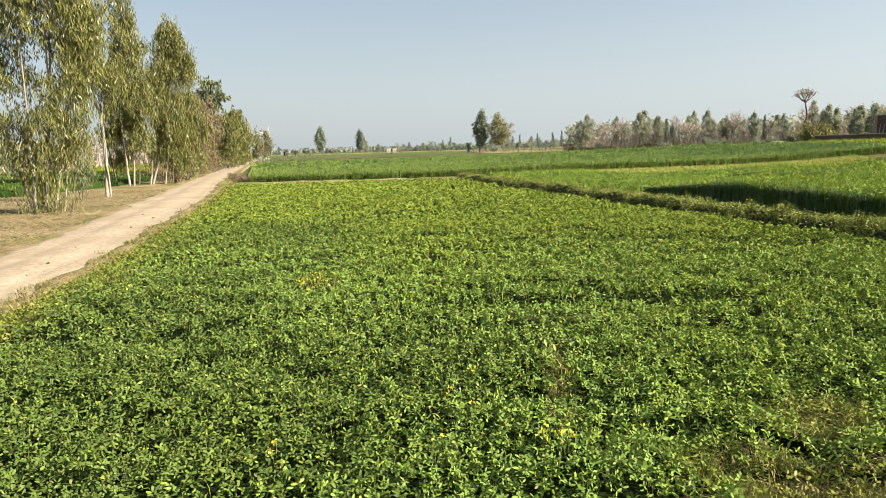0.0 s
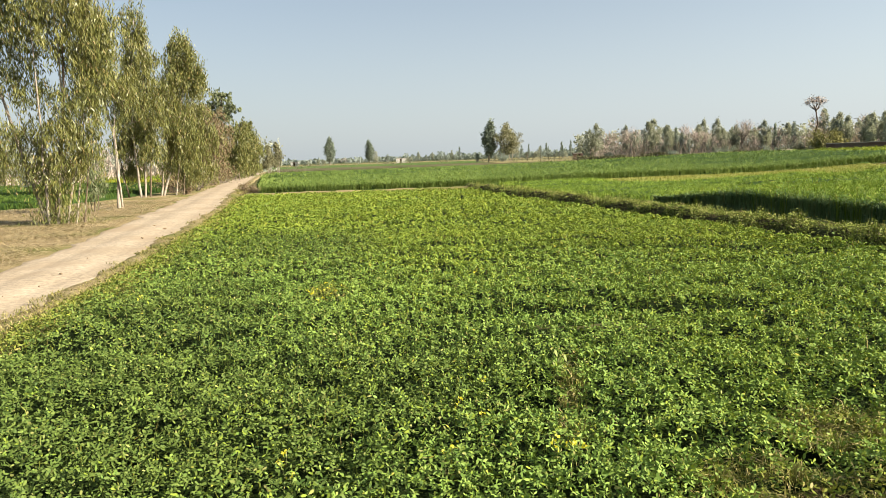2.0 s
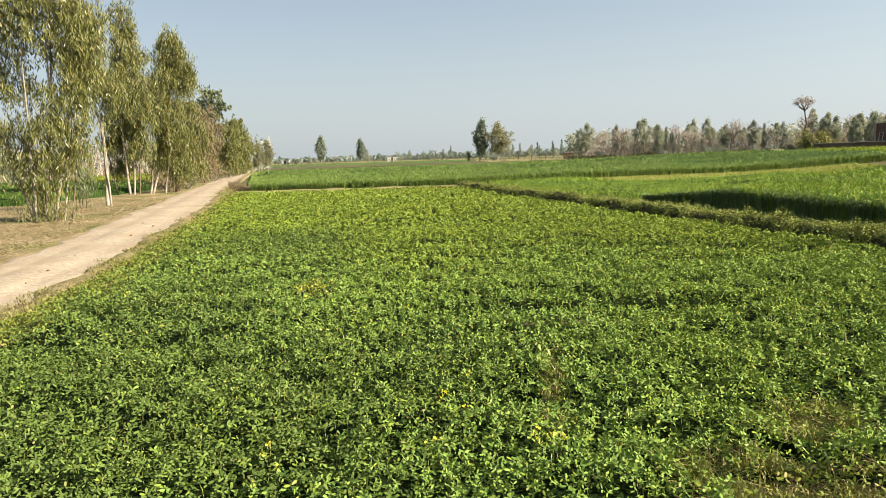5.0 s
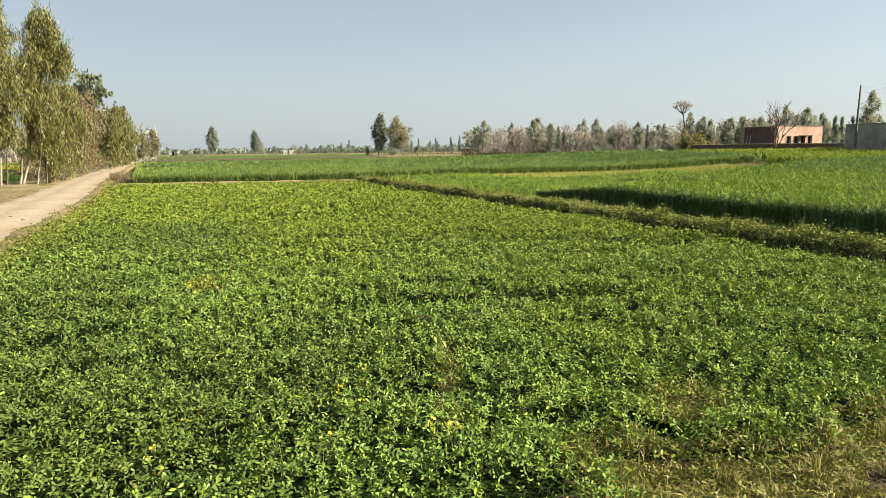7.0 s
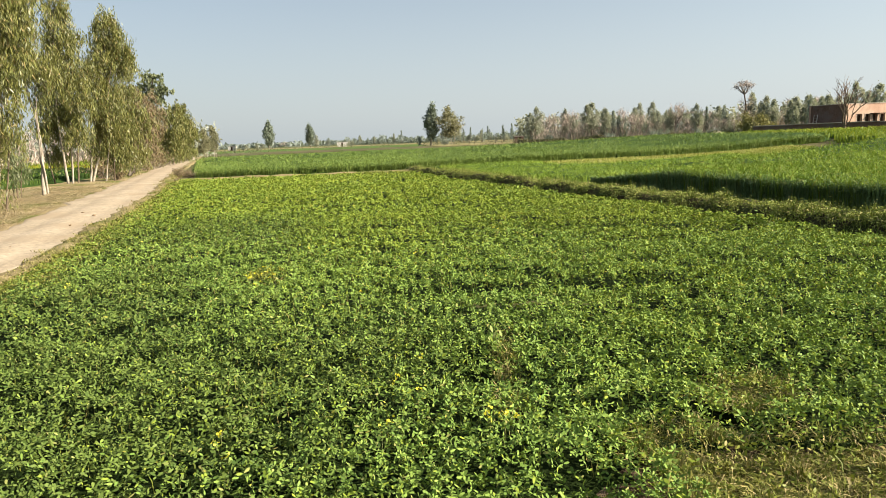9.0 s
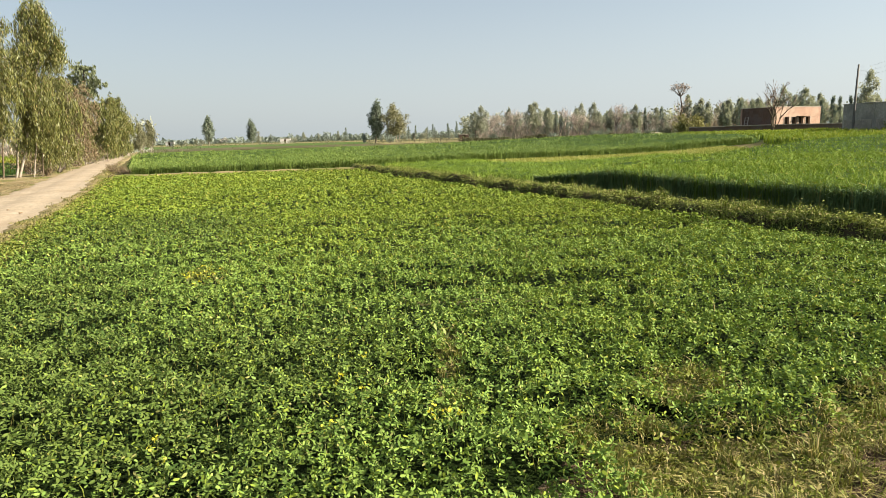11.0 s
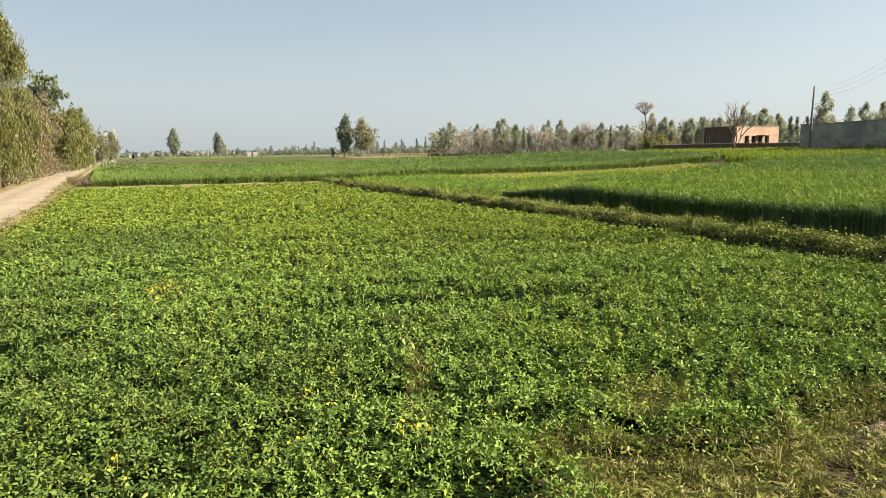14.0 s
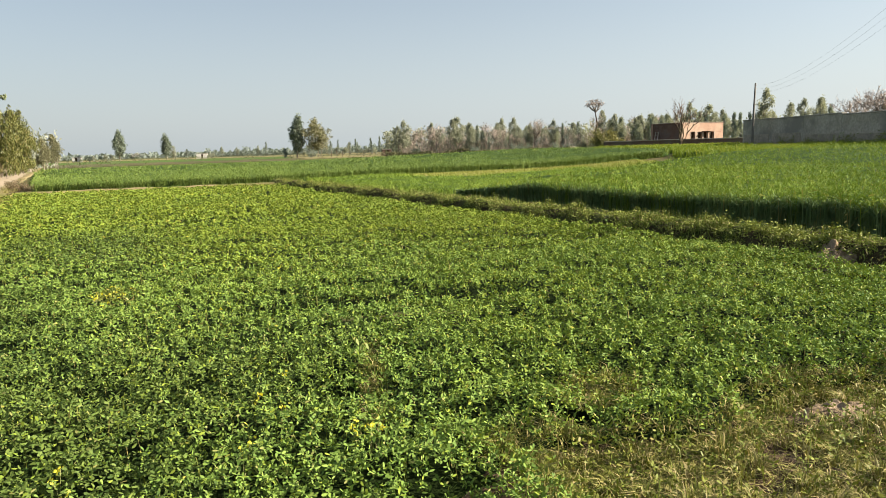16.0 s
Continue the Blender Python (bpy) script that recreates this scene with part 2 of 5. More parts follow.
    grove_dark=leaf_mat("hazed_dark_grove_leaf", (0.150, 0.182, 0.166), (0.220, 0.250, 0.226), None, 0.0, (0.06, 0.5), glow=0.4, gloss=0.03),
    poplar=leaf_mat("hazed_poplar_leaf", (0.112, 0.140, 0.114), (0.175, 0.202, 0.152), None, 0.0, (0.2, 0.4), glow=0.25, gloss=0.04),
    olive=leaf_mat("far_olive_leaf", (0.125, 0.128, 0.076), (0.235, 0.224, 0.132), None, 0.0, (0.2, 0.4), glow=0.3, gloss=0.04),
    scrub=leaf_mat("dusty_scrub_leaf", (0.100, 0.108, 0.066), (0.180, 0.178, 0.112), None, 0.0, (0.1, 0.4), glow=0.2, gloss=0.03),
    far_strip=rough_mat("far_yellow_green_crop", [(0.3, (0.140, 0.160, 0.050)), (0.7, (0.200, 0.205, 0.080))], 0.06, 1.0, 0.6),
    # twig tone lifted as haze over the far bare trees
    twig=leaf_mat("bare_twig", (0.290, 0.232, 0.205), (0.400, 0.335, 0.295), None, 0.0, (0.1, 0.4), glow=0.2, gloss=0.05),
    shrub=leaf_mat("yellow_shrub_leaf", (0.105, 0.098, 0.036), (0.165, 0.150, 0.056), None, 0.0, (0.3, 0.4)),
    bush=leaf_mat("olive_yellow_bush_leaf", (0.150, 0.144, 0.064), (0.225, 0.212, 0.094), None, 0.0, (0.3, 0.4), glow=0.25, gloss=0.03),
    petal=leaf_mat("yellow_petal", (0.70, 0.62, 0.03), (0.82, 0.74, 0.08), None, 0.0, (1.0, 0.2), glow=0.3),
    weed_pale=leaf_mat("pale_weed_leaf", (0.20, 0.25, 0.07), (0.28, 0.32, 0.10), None, 0.0, (1.0, 0.2), glow=0.3),
    stalk=leaf_mat("pale_stalk", (0.152, 0.167, 0.051), (0.214, 0.214, 0.082), None, 0.0, (1.0, 0.2), glow=0.1),
)

# ---- building blocks ----
rng = np.random.default_rng(7)
UP = np.array([0.0, 0.0, 1.0])


def soft_step(v):
    v = np.clip(v, 0.0, 1.0)
    return v * v * (3 - 2 * v)


def lumps(x, y, size, seed):
    """Smooth random relief between -1 and 1, lumps of about that size."""
    table = np.random.default_rng(seed).uniform(-1, 1, (256, 256))
    u, v = np.asarray(x) / size + 1000.0, np.asarray(y) / size + 1000.0
    i, j = np.floor(u).astype(int), np.floor(v).astype(int)
    a, b = soft_step(u - i), soft_step(v - j)
    i, j, i1, j1 = i % 256, j % 256, (i + 1) % 256, (j + 1) % 256
    return (table[i, j] * (1 - a) + table[i1, j] * a) * (1 - b) + (table[i, j1] * (1 - a) + table[i1, j1] * a) * b


def mesh(name, verts, loops, sizes, material, smooth=False):
    """A mesh from flat arrays: places, corner indices, corners per face."""
    me = bpy.data.meshes.new(name)
    verts = np.asarray(verts, np.float32).reshape(-1, 3)
    loops, sizes = np.asarray(loops, np.int32).ravel(), np.asarray(sizes, np.int32).ravel()
    me.vertices.add(len(verts))
    me.vertices.foreach_set("co", verts.ravel())
    me.loops.add(len(loops))
    me.loops.foreach_set("vertex_index", loops)
    me.polygons.add(len(sizes))
    me.polygons.foreach_set("loop_start", np.concatenate(([0], np.cumsum(sizes)[:-1])).astype(np.int32))
    if smooth:
        me.polygons.foreach_set("use_smooth", np.ones(len(sizes), bool))
    me.update(calc_edges=True)
    me.materials.append(material)
    return me


def part(name, me, parent, label=""):
    ob = new(name, me)
    ob.parent = parent
    return tagged(ob, label)


def thing(name, x, y, z, label, category, group="", turn=0.0, size=1.0):
    ob = new(name)
    ob.empty_display_size = 0.3
    ob.matrix_basis = pose(x, y, z, 0, 0, turn) @ Matrix.Diagonal((size, size, size, 1))
    return tagged(ob, label, category, group)


def unit(v):
    return v / np.maximum(np.linalg.norm(v, axis=-1, keepdims=True), 1e-9)


def leaves(P, A, B, rounded=False):
    """Flat leaves at P with half-length A and half-width B: lozenges, or rounder ones of six corners."""
    n = len(P)
    ring = [P - A, P - 0.25 * A + 0.85 * B, P + 0.55 * A + 0.9 * B, P + A, P + 0.55 * A - 0.9 * B, P - 0.25 * A - 0.85 * B] if rounded else [P - A, P + B, P + A, P - B]
    k = len(ring)
    return np.stack(ring, 1).reshape(-1, 3), np.arange(n * k), np.full(n, k)


def leaf_mesh(name, P, A, B, material, rounded=False):
    return mesh(name, *leaves(P, A, B, rounded), material)


def blades(name, base, height, lean, width, material):
    """Upright grass blades of two joints that bend over: base places, heights, lean vectors at the tip, half-widths."""
    n = len(base)
    side = unit(np.cross(lean + rng.normal(0, 0.02, lean.shape), UP)) * width[:, None]
    mid = base + lean * 0.32 + UP * (height * 0.74)[:, None]
    tip = base + lean * 1.05 + UP * (height * rng.uniform(0.60, 1.04, n))[:, None]
    v = np.stack([base - side * 0.7, base + side * 0.7, mid + side, mid - side, tip], 1).reshape(-1, 3)
    o = (np.arange(n) * 5)[:, None]
    loops = np.concatenate([o + [0, 1, 2, 3], o + [3, 2, 4]], 1)
    return mesh(name, v, loops, np.tile([4, 3], n), material)


def tubes(name, paths, material, sides=6):
    """Tapering round limbs, each a list of (x, y, z, radius)."""
    V, L, S, at = [], [], [], 0
    turn = np.arange(sides) * 2 * np.pi / sides
    for path in paths:
        path = np.asarray(path, float)
        p, r = path[:, :3], path[:, 3]
        d = unit(np.gradient(p, axis=0))
        ref = np.where(np.abs(d[:, 2:3]) > 0.9, [[1.0, 0, 0]], [[0, 0, 1.0]])
        a = unit(np.cross(d, ref))
        b = np.cross(d, a)
        ring = p[:, None] + r[:, None, None] * (np.cos(turn)[None, :, None] * a[:, None] + np.sin(turn)[None, :, None] * b[:, None])
        m = len(p)
        V.append(ring.reshape(-1, 3))
        i, j = np.meshgrid(np.arange(m - 1), np.arange(sides), indexing="ij")
        jj = (j + 1) % sides
        L.append((at + np.stack([i * sides + j, i * sides + jj, (i + 1) * sides + jj, (i + 1) * sides + j], -1)).reshape(-1))
        S.append(np.full((m - 1) * sides, 4))
        L.append(at + (m - 1) * sides + np.arange(sides))
        S.append([sides])
        at += m * sides
    return mesh(name, np.concatenate(V), np.concatenate(L), np.concatenate(S), material, True)


def sheet(name, X, Y, Z, material):
    """A surface over a grid of places."""
    n, m = X.shape
    i, j = np.meshgrid(np.arange(n - 1), np.arange(m - 1), indexing="ij")
    a = i * m + j
    loops = np.stack([a, a + m, a + m + 1, a + 1], -1).reshape(-1)
    return mesh(name, np.stack([X, Y, Z], -1), loops, np.full((n - 1) * (m - 1), 4), material, True)


def block(bm, a, b):
    """A box between two corners, with a slight bevel."""
    a, b = np.minimum(a, b), np.maximum(a, b)
    made = bmesh.ops.create_cube(bm, size=1.0, matrix=Matrix.LocRotScale(Vector((a + b) / 2), None, Vector(b - a)))
    edges = {e for v in made["verts"] for e in v.link_edges}
    bmesh.ops.bevel(bm, geom=list(edges), offset=min(0.02, 0.2 * min(b - a)), segments=1, affect="EDGES")


def boxes(name, corners, material):
    bm = bmesh.new()
    for a, b in corners:
        block(bm, np.array(a, float), np.array(b, float))
    me = bpy.data.meshes.new(name)
    bm.to_mesh(me)
    bm.free()
    me.materials.append(material)
    return me


# ---- the lie of the land ----
ROAD_Y = np.array([-6.0, 2.0, 6.8, 9.4, 13.3, 16.9, 20.7, 27.7, 37.5, 49.5, 63.6, 75.0, 95.5, 140.0, 200.0])
ROAD_R = np.array([-4.3, -4.6, -4.95, -5.35, -6.15, -6.95, -7.8, -9.45, -12.2, -15.4, -19.0, -21.9, -27.0, -38.5, -54.0])
ROAD_W = np.array([1.8, 1.8, 1.8, 1.85, 1.85, 1.95, 2.2, 2.35, 2.2, 2.2, 2.2, 2.1, 1.9, 2.0, 2.2])
EDGE_Y = np.array([-6.0, 2.0, 5.0, 7.0, 8.5, 10.6, 13.7, 17.3, 23.4, 31.0, 36.0, 40.0])
EDGE_X = np.array([9.3, 8.3, 7.65, 7.28, 7.0, 6.6, 6.0, 5.13, 3.55, 1.85, 0.9, 0.1])
FAR_EDGE = 34.5


def road_right(y):
    return np.interp(y, ROAD_Y, ROAD_R)


def road_left(y):
    return np.interp(y, ROAD_Y, ROAD_R) - np.interp(y, ROAD_Y, ROAD_W)


def bund_edge(y):
    return np.interp(y, EDGE_Y, EDGE_X)


def land(x, y):
    """The height of the bare ground."""
    rise = 0.75 * soft_step((np.asarray(x) - 20) / 22) * (1 - soft_step((np.asarray(y) - 90) / 50)) * soft_step((np.asarray(y) + 10) / 30)
    return rise


def seen(x, y, slack=4.0):
    """Whether a place lies in the sector that crops are grown in densely."""
    a = np.degrees(np.arctan2(x, y))
    near = (np.hypot(x, y) < 9) & (np.sin(37.0 * x + 91.0 * y) > 0.3)
    return ((a > -38 - slack) & (a < 51 + slack)) | near


grid = np.concatenate([-np.geomspace(4000, 60, 22), np.arange(-56, 60, 2.0), np.geomspace(60, 4000, 22)])
gx, gy = np.meshgrid(grid, grid, indexing="ij")
tagged(new("ground", sheet("ground", gx, gy, land(gx, gy) - 0.03 + 0.02 * lumps(gx, gy, 9, 3), M["ground"])), "flat farmland of brown soil and sparse grass", "ground", kind="structure")

# road: a pale track with two worn wheel lines
ry = np.concatenate([np.arange(-6, 40, 0.35), np.arange(40, 200, 1.5)])
ru = np.linspace(-0.12, 1.12, 22)
rX = road_right(ry)[:, None] - ru[None, :] * np.interp(ry, ROAD_Y, ROAD_W)[:, None] + 0.10 * lumps(ry, ry * 0, 2.5, 5)[:, None]
rY = np.repeat(ry[:, None], len(ru), 1)
rX = rX + 0.16 * lumps(rY, rX * 0.3, 0.55, 6) * np.abs(ru - 0.5)[None, :] ** 2 * 4
rZ = 0.035 * np.sin(np.clip(ru, 0, 1) * np.pi)[None, :] - 0.02 * (np.exp(-((ru - 0.25) / 0.1) ** 2) + np.exp(-((ru - 0.75) / 0.1) ** 2))[None, :] + 0.012 * lumps(rX, rY, 0.6, 8) + 0.015
rZ[:, 0] = rZ[:, -1] = -0.05
tagged(new("road", sheet("road", rX, rY, rZ, M["dust"])), "pale dusty unpaved farm track with worn wheel lines", "road", kind="structure")

# dry strips beside the road
for name, side in (("verge_left", 1), ("verge_right", -1)):
    vu = np.linspace(0, 1, 14)
    width = np.interp(ry, [-6, 30, 46, 200], [9.0, 8.0, 4.0, 3.4])[:, None] if side > 0 else 0.7
    edge = road_left(ry) + 0.15 if side > 0 else road_right(ry) - 0.14 + 0.13 * lumps(ry, ry * 0, 0.7, 14) + 0.06 * lumps(ry, ry * 0, 0.25, 15)
    vX = edge[:, None] - side * vu[None, :] * width * (1 + 0.12 * lumps(ry, ry * 0 + 9, 3.0, 11 + side)[:, None])
    vY = np.repeat(ry[:, None], len(vu), 1)
    vZ = 0.012 + 0.03 * lumps(vX, vY, 0.5, 12) * np.sin(vu * np.pi)[None, :] + (0.05 * np.sin(vu * np.pi))[None, :]
    vZ[:, 0] = -0.02
    vZ[:, -1] = -0.06
    tagged(new(name, sheet(name, vX, vY, vZ, M["verge"])), "dry earth verge with straw and short grass beside the track", "verge", kind="structure")


# ---- clover field ----
def furrow(x, y, near=0.26, far=0.12):
    """The narrow shaded furrow across the clover, 0 to 1."""
    line = 6.62 - 0.12 * (x - 2.0) + 0.10 * lumps(x, x * 0, 0.6, 24)
    d = y - line
    return np.exp(-(d / np.where(d < 0, near, far)) ** 2) * soft_step((x - 0.7) / 0.3) * soft_step((3.4 - x) / 0.5)


def worn_corner(x, y):
    """How worn the clover is at the trodden corner, and in the thin patches beyond it, 0 to 1."""
    ragged = 0.45 * lumps(x, y, 0.5, 25)
    corner = soft_step((x - 1.05 + ragged) / 0.6) * soft_step((3.28 - y + 0.10 * (x - 2.0) + 0.3 * lumps(x, y, 0.45, 26)) / 0.55)
    patch = 0.6 * soft_step(1.5 - np.hypot((x - 2.3) / 0.34, (y - 3.62) / 0.28) + ragged)
    strip = 0.4 * soft_step(1.5 - np.hypot((x - 0.9 - 0.15 * (y - 4.3)) / 0.10, (y - 4.3) / 0.6) + ragged)
    return corner, np.maximum(patch, strip)


def clover_top(x, y):
    """Height of the clover's leaf canopy: lumps, a furrow, thin patches and the thinning edges."""
    h = 0.21 + 0.05 * lumps(x, y, 0.24, 21) + 0.022 * lumps(x, y, 0.6, 27) + 0.022 * lumps(x, y, 1.3, 22) + 0.02 * lumps(x, y, 3.5, 23)
    h = h - 0.19 * furrow(x, y)
    for cx, cy, rx, ryy in ((1.35, 3.42, 0.26, 0.10), (1.95, 3.2, 0.24, 0.12), (-0.75, 4.5, 0.25, 0.14), (0.75, 4.05, 0.22, 0.12), (0.95, 2.65, 0.16, 0.12), (3.2, 7.6, 0.35, 0.12), (0.1, 11.8, 0.4, 0.15), (4.4, 9.2, 0.4, 0.13)):
        h = h - 0.13 * np.exp(-(((x - cx) / rx) ** 2 + ((y - cy) / ryy) ** 2))
    corner, patch = worn_corner(x, y)
    worn = np.maximum(corner, 0.45 * patch)
    edge = soft_step((x - road_right(y) - 0.15) / 0.9) * soft_step((bund_edge(y) - x) / 0.35) * soft_step((FAR_EDGE - y) / 1.4)
    return (h * (1 - 0.62 * worn)) * (0.15 + 0.85 * edge)


def tufts(x, y, cell):
    """Each place's way from the heart of its tuft, and how far it lies inside the tuft's rim (0 at the rim)."""
    table = np.random.default_rng(38).uniform(0.12, 0.88, (256, 256, 2))
    i, j = np.floor(x / cell).astype(int), np.floor(y / cell).astype(int)
    best, second = np.full(len(x), 9.0), np.full(len(x), 9.0)
    ox, oy = np.zeros(len(x)), np.zeros(len(x))
    for di in (-1, 0, 1):
        for dj in (-1, 0, 1):
            jit = table[(i + di) % 256, (j + dj) % 256]
            dx, dy = x / cell - (i + di + jit[:, 0]), y / cell - (j + dj + jit[:, 1])
            r = np.hypot(dx, dy)
            closer = r < best
            second = np.where(closer, best, np.minimum(second, r))
            ox, oy, best = np.where(closer, dx, ox), np.where(closer, dy, oy), np.where(closer, r, best)
    return ox * cell, oy * cell, second - best


def soil_patch(x, y):
    """How bare the ground is at the worn corner, 0 to 1."""
    bare = 0.0
    for cx, cy, rx, ryy in ((2.80, 2.64, 0.20, 0.14), (3.46, 3.0, 0.30, 0.13), (2.58, 2.42, 0.14, 0.10), (3.05, 2.85, 0.12, 0.07), (1.24, 2.74, 0.11, 0.09), (3.55, 2.62, 0.22, 0.14)):
        bare = np.maximum(bare, soft_step(1.6 - np.hypot((x - cx) / rx, (y - cy) / ryy) + 0.5 * lumps(x, y, 0.13, 46)))
    return bare


def scatter(density, x0, x1, y0, y1):
    n = int(density * (x1 - x0) * (y1 - y0))
    x, y = rng.uniform(x0, x1, n), rng.uniform(y0, y1, n)
    keep = seen(x, y)
    return x[keep], y[keep]


# filler sheet under the leaves, coloured as the shade in the gaps
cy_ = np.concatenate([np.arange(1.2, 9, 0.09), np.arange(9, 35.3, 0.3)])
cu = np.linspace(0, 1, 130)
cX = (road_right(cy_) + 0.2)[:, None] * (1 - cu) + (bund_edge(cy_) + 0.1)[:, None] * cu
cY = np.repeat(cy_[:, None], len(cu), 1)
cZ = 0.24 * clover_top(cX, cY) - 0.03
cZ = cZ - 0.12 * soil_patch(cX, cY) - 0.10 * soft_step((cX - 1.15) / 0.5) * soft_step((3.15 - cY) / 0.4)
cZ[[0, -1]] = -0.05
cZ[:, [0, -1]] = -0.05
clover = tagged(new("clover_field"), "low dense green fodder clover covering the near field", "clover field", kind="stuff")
part("undergrowth", sheet("undergrowth", cX, cY, cZ, M["under"]), clover, "filler sheet for stems and litter, gap shade in its near-black colour")

P3, A3, B3, F3 = [], [], [], []
for y0, y1, density, size, cell in ((1.2, 3.4, 3300, 1.02, 0.115), (3.4, 5.5, 2500, 1.10, 0.125), (5.5, 9.0, 1350, 1.40, 0.15), (9.0, 15.0, 1700, 1.85, 0.19), (15.0, 24.0, 700, 2.7, 0.28), (24.0, 35.2, 420, 3.5, 0.36)):
    x, y = scatter(density, -11.0, 8.5, y0, y1)
    keep = (x > road_right(y) + 0.22 + 0.22 * lumps(x, y, 0.7, 35)) & (x < bund_edge(y) + 0.15)
    x, y = x[keep], y[keep]
    ox, oy, rim = tufts(x, y, cell)
    keep = rim > 0.11 + 0.15 * rng.uniform(0, 1, len(x))
    x, y, ox, oy, rim = x[keep], y[keep], ox[keep], oy[keep], rim[keep]
    stand = lumps(x - ox, y - oy, 0.05, 28)
    top = clover_top(x, y)
    thin = np.maximum(*worn_corner(x, y))
    bald = np.maximum(np.maximum(np.where(top < 0.075, 0.4, 0.0), 0.97 * soil_patch(x, y)), np.maximum(0.78 * thin, 0.93 * furrow(x, y + 0.06, 0.17, 0.15)))
    keep = rng.uniform(0, 1, len(x)) > bald
    x, y, top, ox, oy, rim, stand = (v[keep] for v in (x, y, top, ox, oy, rim, stand))
    n = len(x)
    dome = 0.085 * (np.clip(rim, 0, 0.75) / 0.75) ** 0.7 - 0.055 + 0.025 * stand
    z = top + dome * np.clip(top / 0.18, 0.2, 1.0) - 0.06 * rng.beta(0.8, 2.2, n) + 0.012 * rng.normal(0, 1, n) + 0.045 * (rng.uniform(0, 1, n) > 0.965)
    heart = np.stack([x, y, np.maximum(z, 0.02)], 1)
    tilt = 0.7 if y0 < 9 else 0.62
    face = unit(np.stack([1.05 * ox / cell + rng.normal(0, tilt, n), 1.05 * oy / cell + rng.normal(0, tilt, n), np.ones(n)], 1))
    spin = rng.uniform(0, 2 * np.pi, n)
    length = size * rng.uniform(0.0095, 0.0175, n)
    for k in range(3 if y0 < 9 else 1):
        a = spin + k * 2.094 + rng.normal(0, 0.15, n)
        flat = np.stack([np.cos(a), np.sin(a), np.zeros(n)], 1)
        d = unit(flat - face * np.sum(flat * face, 1, keepdims=True) + face * rng.normal(0.25, 0.40, n)[:, None])
        w = unit(np.cross(d, face) + face * rng.normal(0, 0.25, n)[:, None])
        P3.append(heart + d * (length * (1.1 if y0 < 9 else 0.0))[:, None])
        A3.append(d * length[:, None])
        B3.append(w * (length * rng.uniform(0.34, 0.50, n))[:, None])
        F3.append(np.full(n, y0 < 5))
P3, A3, B3, F3 = (np.concatenate(v) for v in (P3, A3, B3, F3))
edge_zone = (P3[:, 0] - road_right(P3[:, 1]) - 0.6 + 0.4 * lumps(P3[:, 0], P3[:, 1], 0.7, 31) < rng.uniform(0, 0.9, len(P3)))
edge_zone |= (np.hypot(P3[:, 0] + 1.42, (P3[:, 1] - 7.75) * 0.8) < 0.10 + 0.38 * rng.uniform(0, 1, len(P3)) ** 3)
edge_zone |= (P3[:, 1] > FAR_EDGE - 4.0 * rng.uniform(0, 1, len(P3))) & (P3[:, 0] > -3)
edge_zone |= np.maximum(*worn_corner(P3[:, 0], P3[:, 1])) > rng.uniform(0.1, 0.9, len(P3))
# paler leaves: more with distance, some more at the near right
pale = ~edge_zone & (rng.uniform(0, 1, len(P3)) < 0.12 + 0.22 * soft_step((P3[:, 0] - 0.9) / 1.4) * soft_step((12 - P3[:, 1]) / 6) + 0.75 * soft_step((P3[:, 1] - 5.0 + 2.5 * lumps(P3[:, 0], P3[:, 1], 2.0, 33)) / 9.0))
# left side: lush, darkened leaves tone down the front-lit clover by colour
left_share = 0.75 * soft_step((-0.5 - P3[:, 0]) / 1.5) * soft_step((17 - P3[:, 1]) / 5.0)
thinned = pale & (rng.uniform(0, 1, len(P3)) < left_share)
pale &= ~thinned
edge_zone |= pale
lush_dim = ~edge_zone & (rng.uniform(0, 1, len(P3)) < 0.92 * soft_step((0.9 - P3[:, 0] + 0.8 * lumps(P3[:, 0], P3[:, 1], 0.9, 34)) / 1.6) * soft_step((7.5 + 3.0 * soft_step((-1.0 - P3[:, 0]) / 2.0) - P3[:, 1]) / 3.5))
lush_dim |= thinned
edge_zone |= lush_dim
for pick, material in ((pale, M["clover_pale"]), (~edge_zone, M["clover"]), (lush_dim, M["clover_lush_dim"]), (edge_zone & ~pale & ~lush_dim, M["clover_edge"])):
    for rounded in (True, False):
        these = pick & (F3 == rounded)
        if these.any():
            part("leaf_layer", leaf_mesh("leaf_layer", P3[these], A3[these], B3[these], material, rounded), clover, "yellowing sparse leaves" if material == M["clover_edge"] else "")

# upright stalks and grass blades that stand above the clover
x, y = scatter(60, -6.0, 8.0, 1.8, 14.0)
keep = (x > road_right(y) + 0.5) & (x < bund_edge(y))
x, y = x[keep], y[keep]
n = len(x)
base = np.stack([x, y, np.maximum(clover_top(x, y) - 0.12, 0)], 1)
part("grass_blades", blades("grass_blades", base, rng.uniform(0.08, 0.19, n), np.stack([rng.normal(0, 0.04, n), rng.normal(0, 0.04, n), np.zeros(n)], 1), rng.uniform(0.002, 0.004, n), M["clover_edge"]), clover)

# worn corner with soil and dry grass
wu, wv = np.meshgrid(np.linspace(0, 1, 230), np.linspace(0, 1, 140), indexing="ij")
wX, wY = 1.05 + 4.1 * wu, 1.2 + 2.05 * wv
wZ = 0.03 + 0.020 * lumps(wX, wY, 0.035, 44) + 0.022 * lumps(wX, wY, 0.07, 43) + 0.014 * lumps(wX, wY, 0.16, 41) + 0.012 * lumps(wX, wY, 0.6, 42)
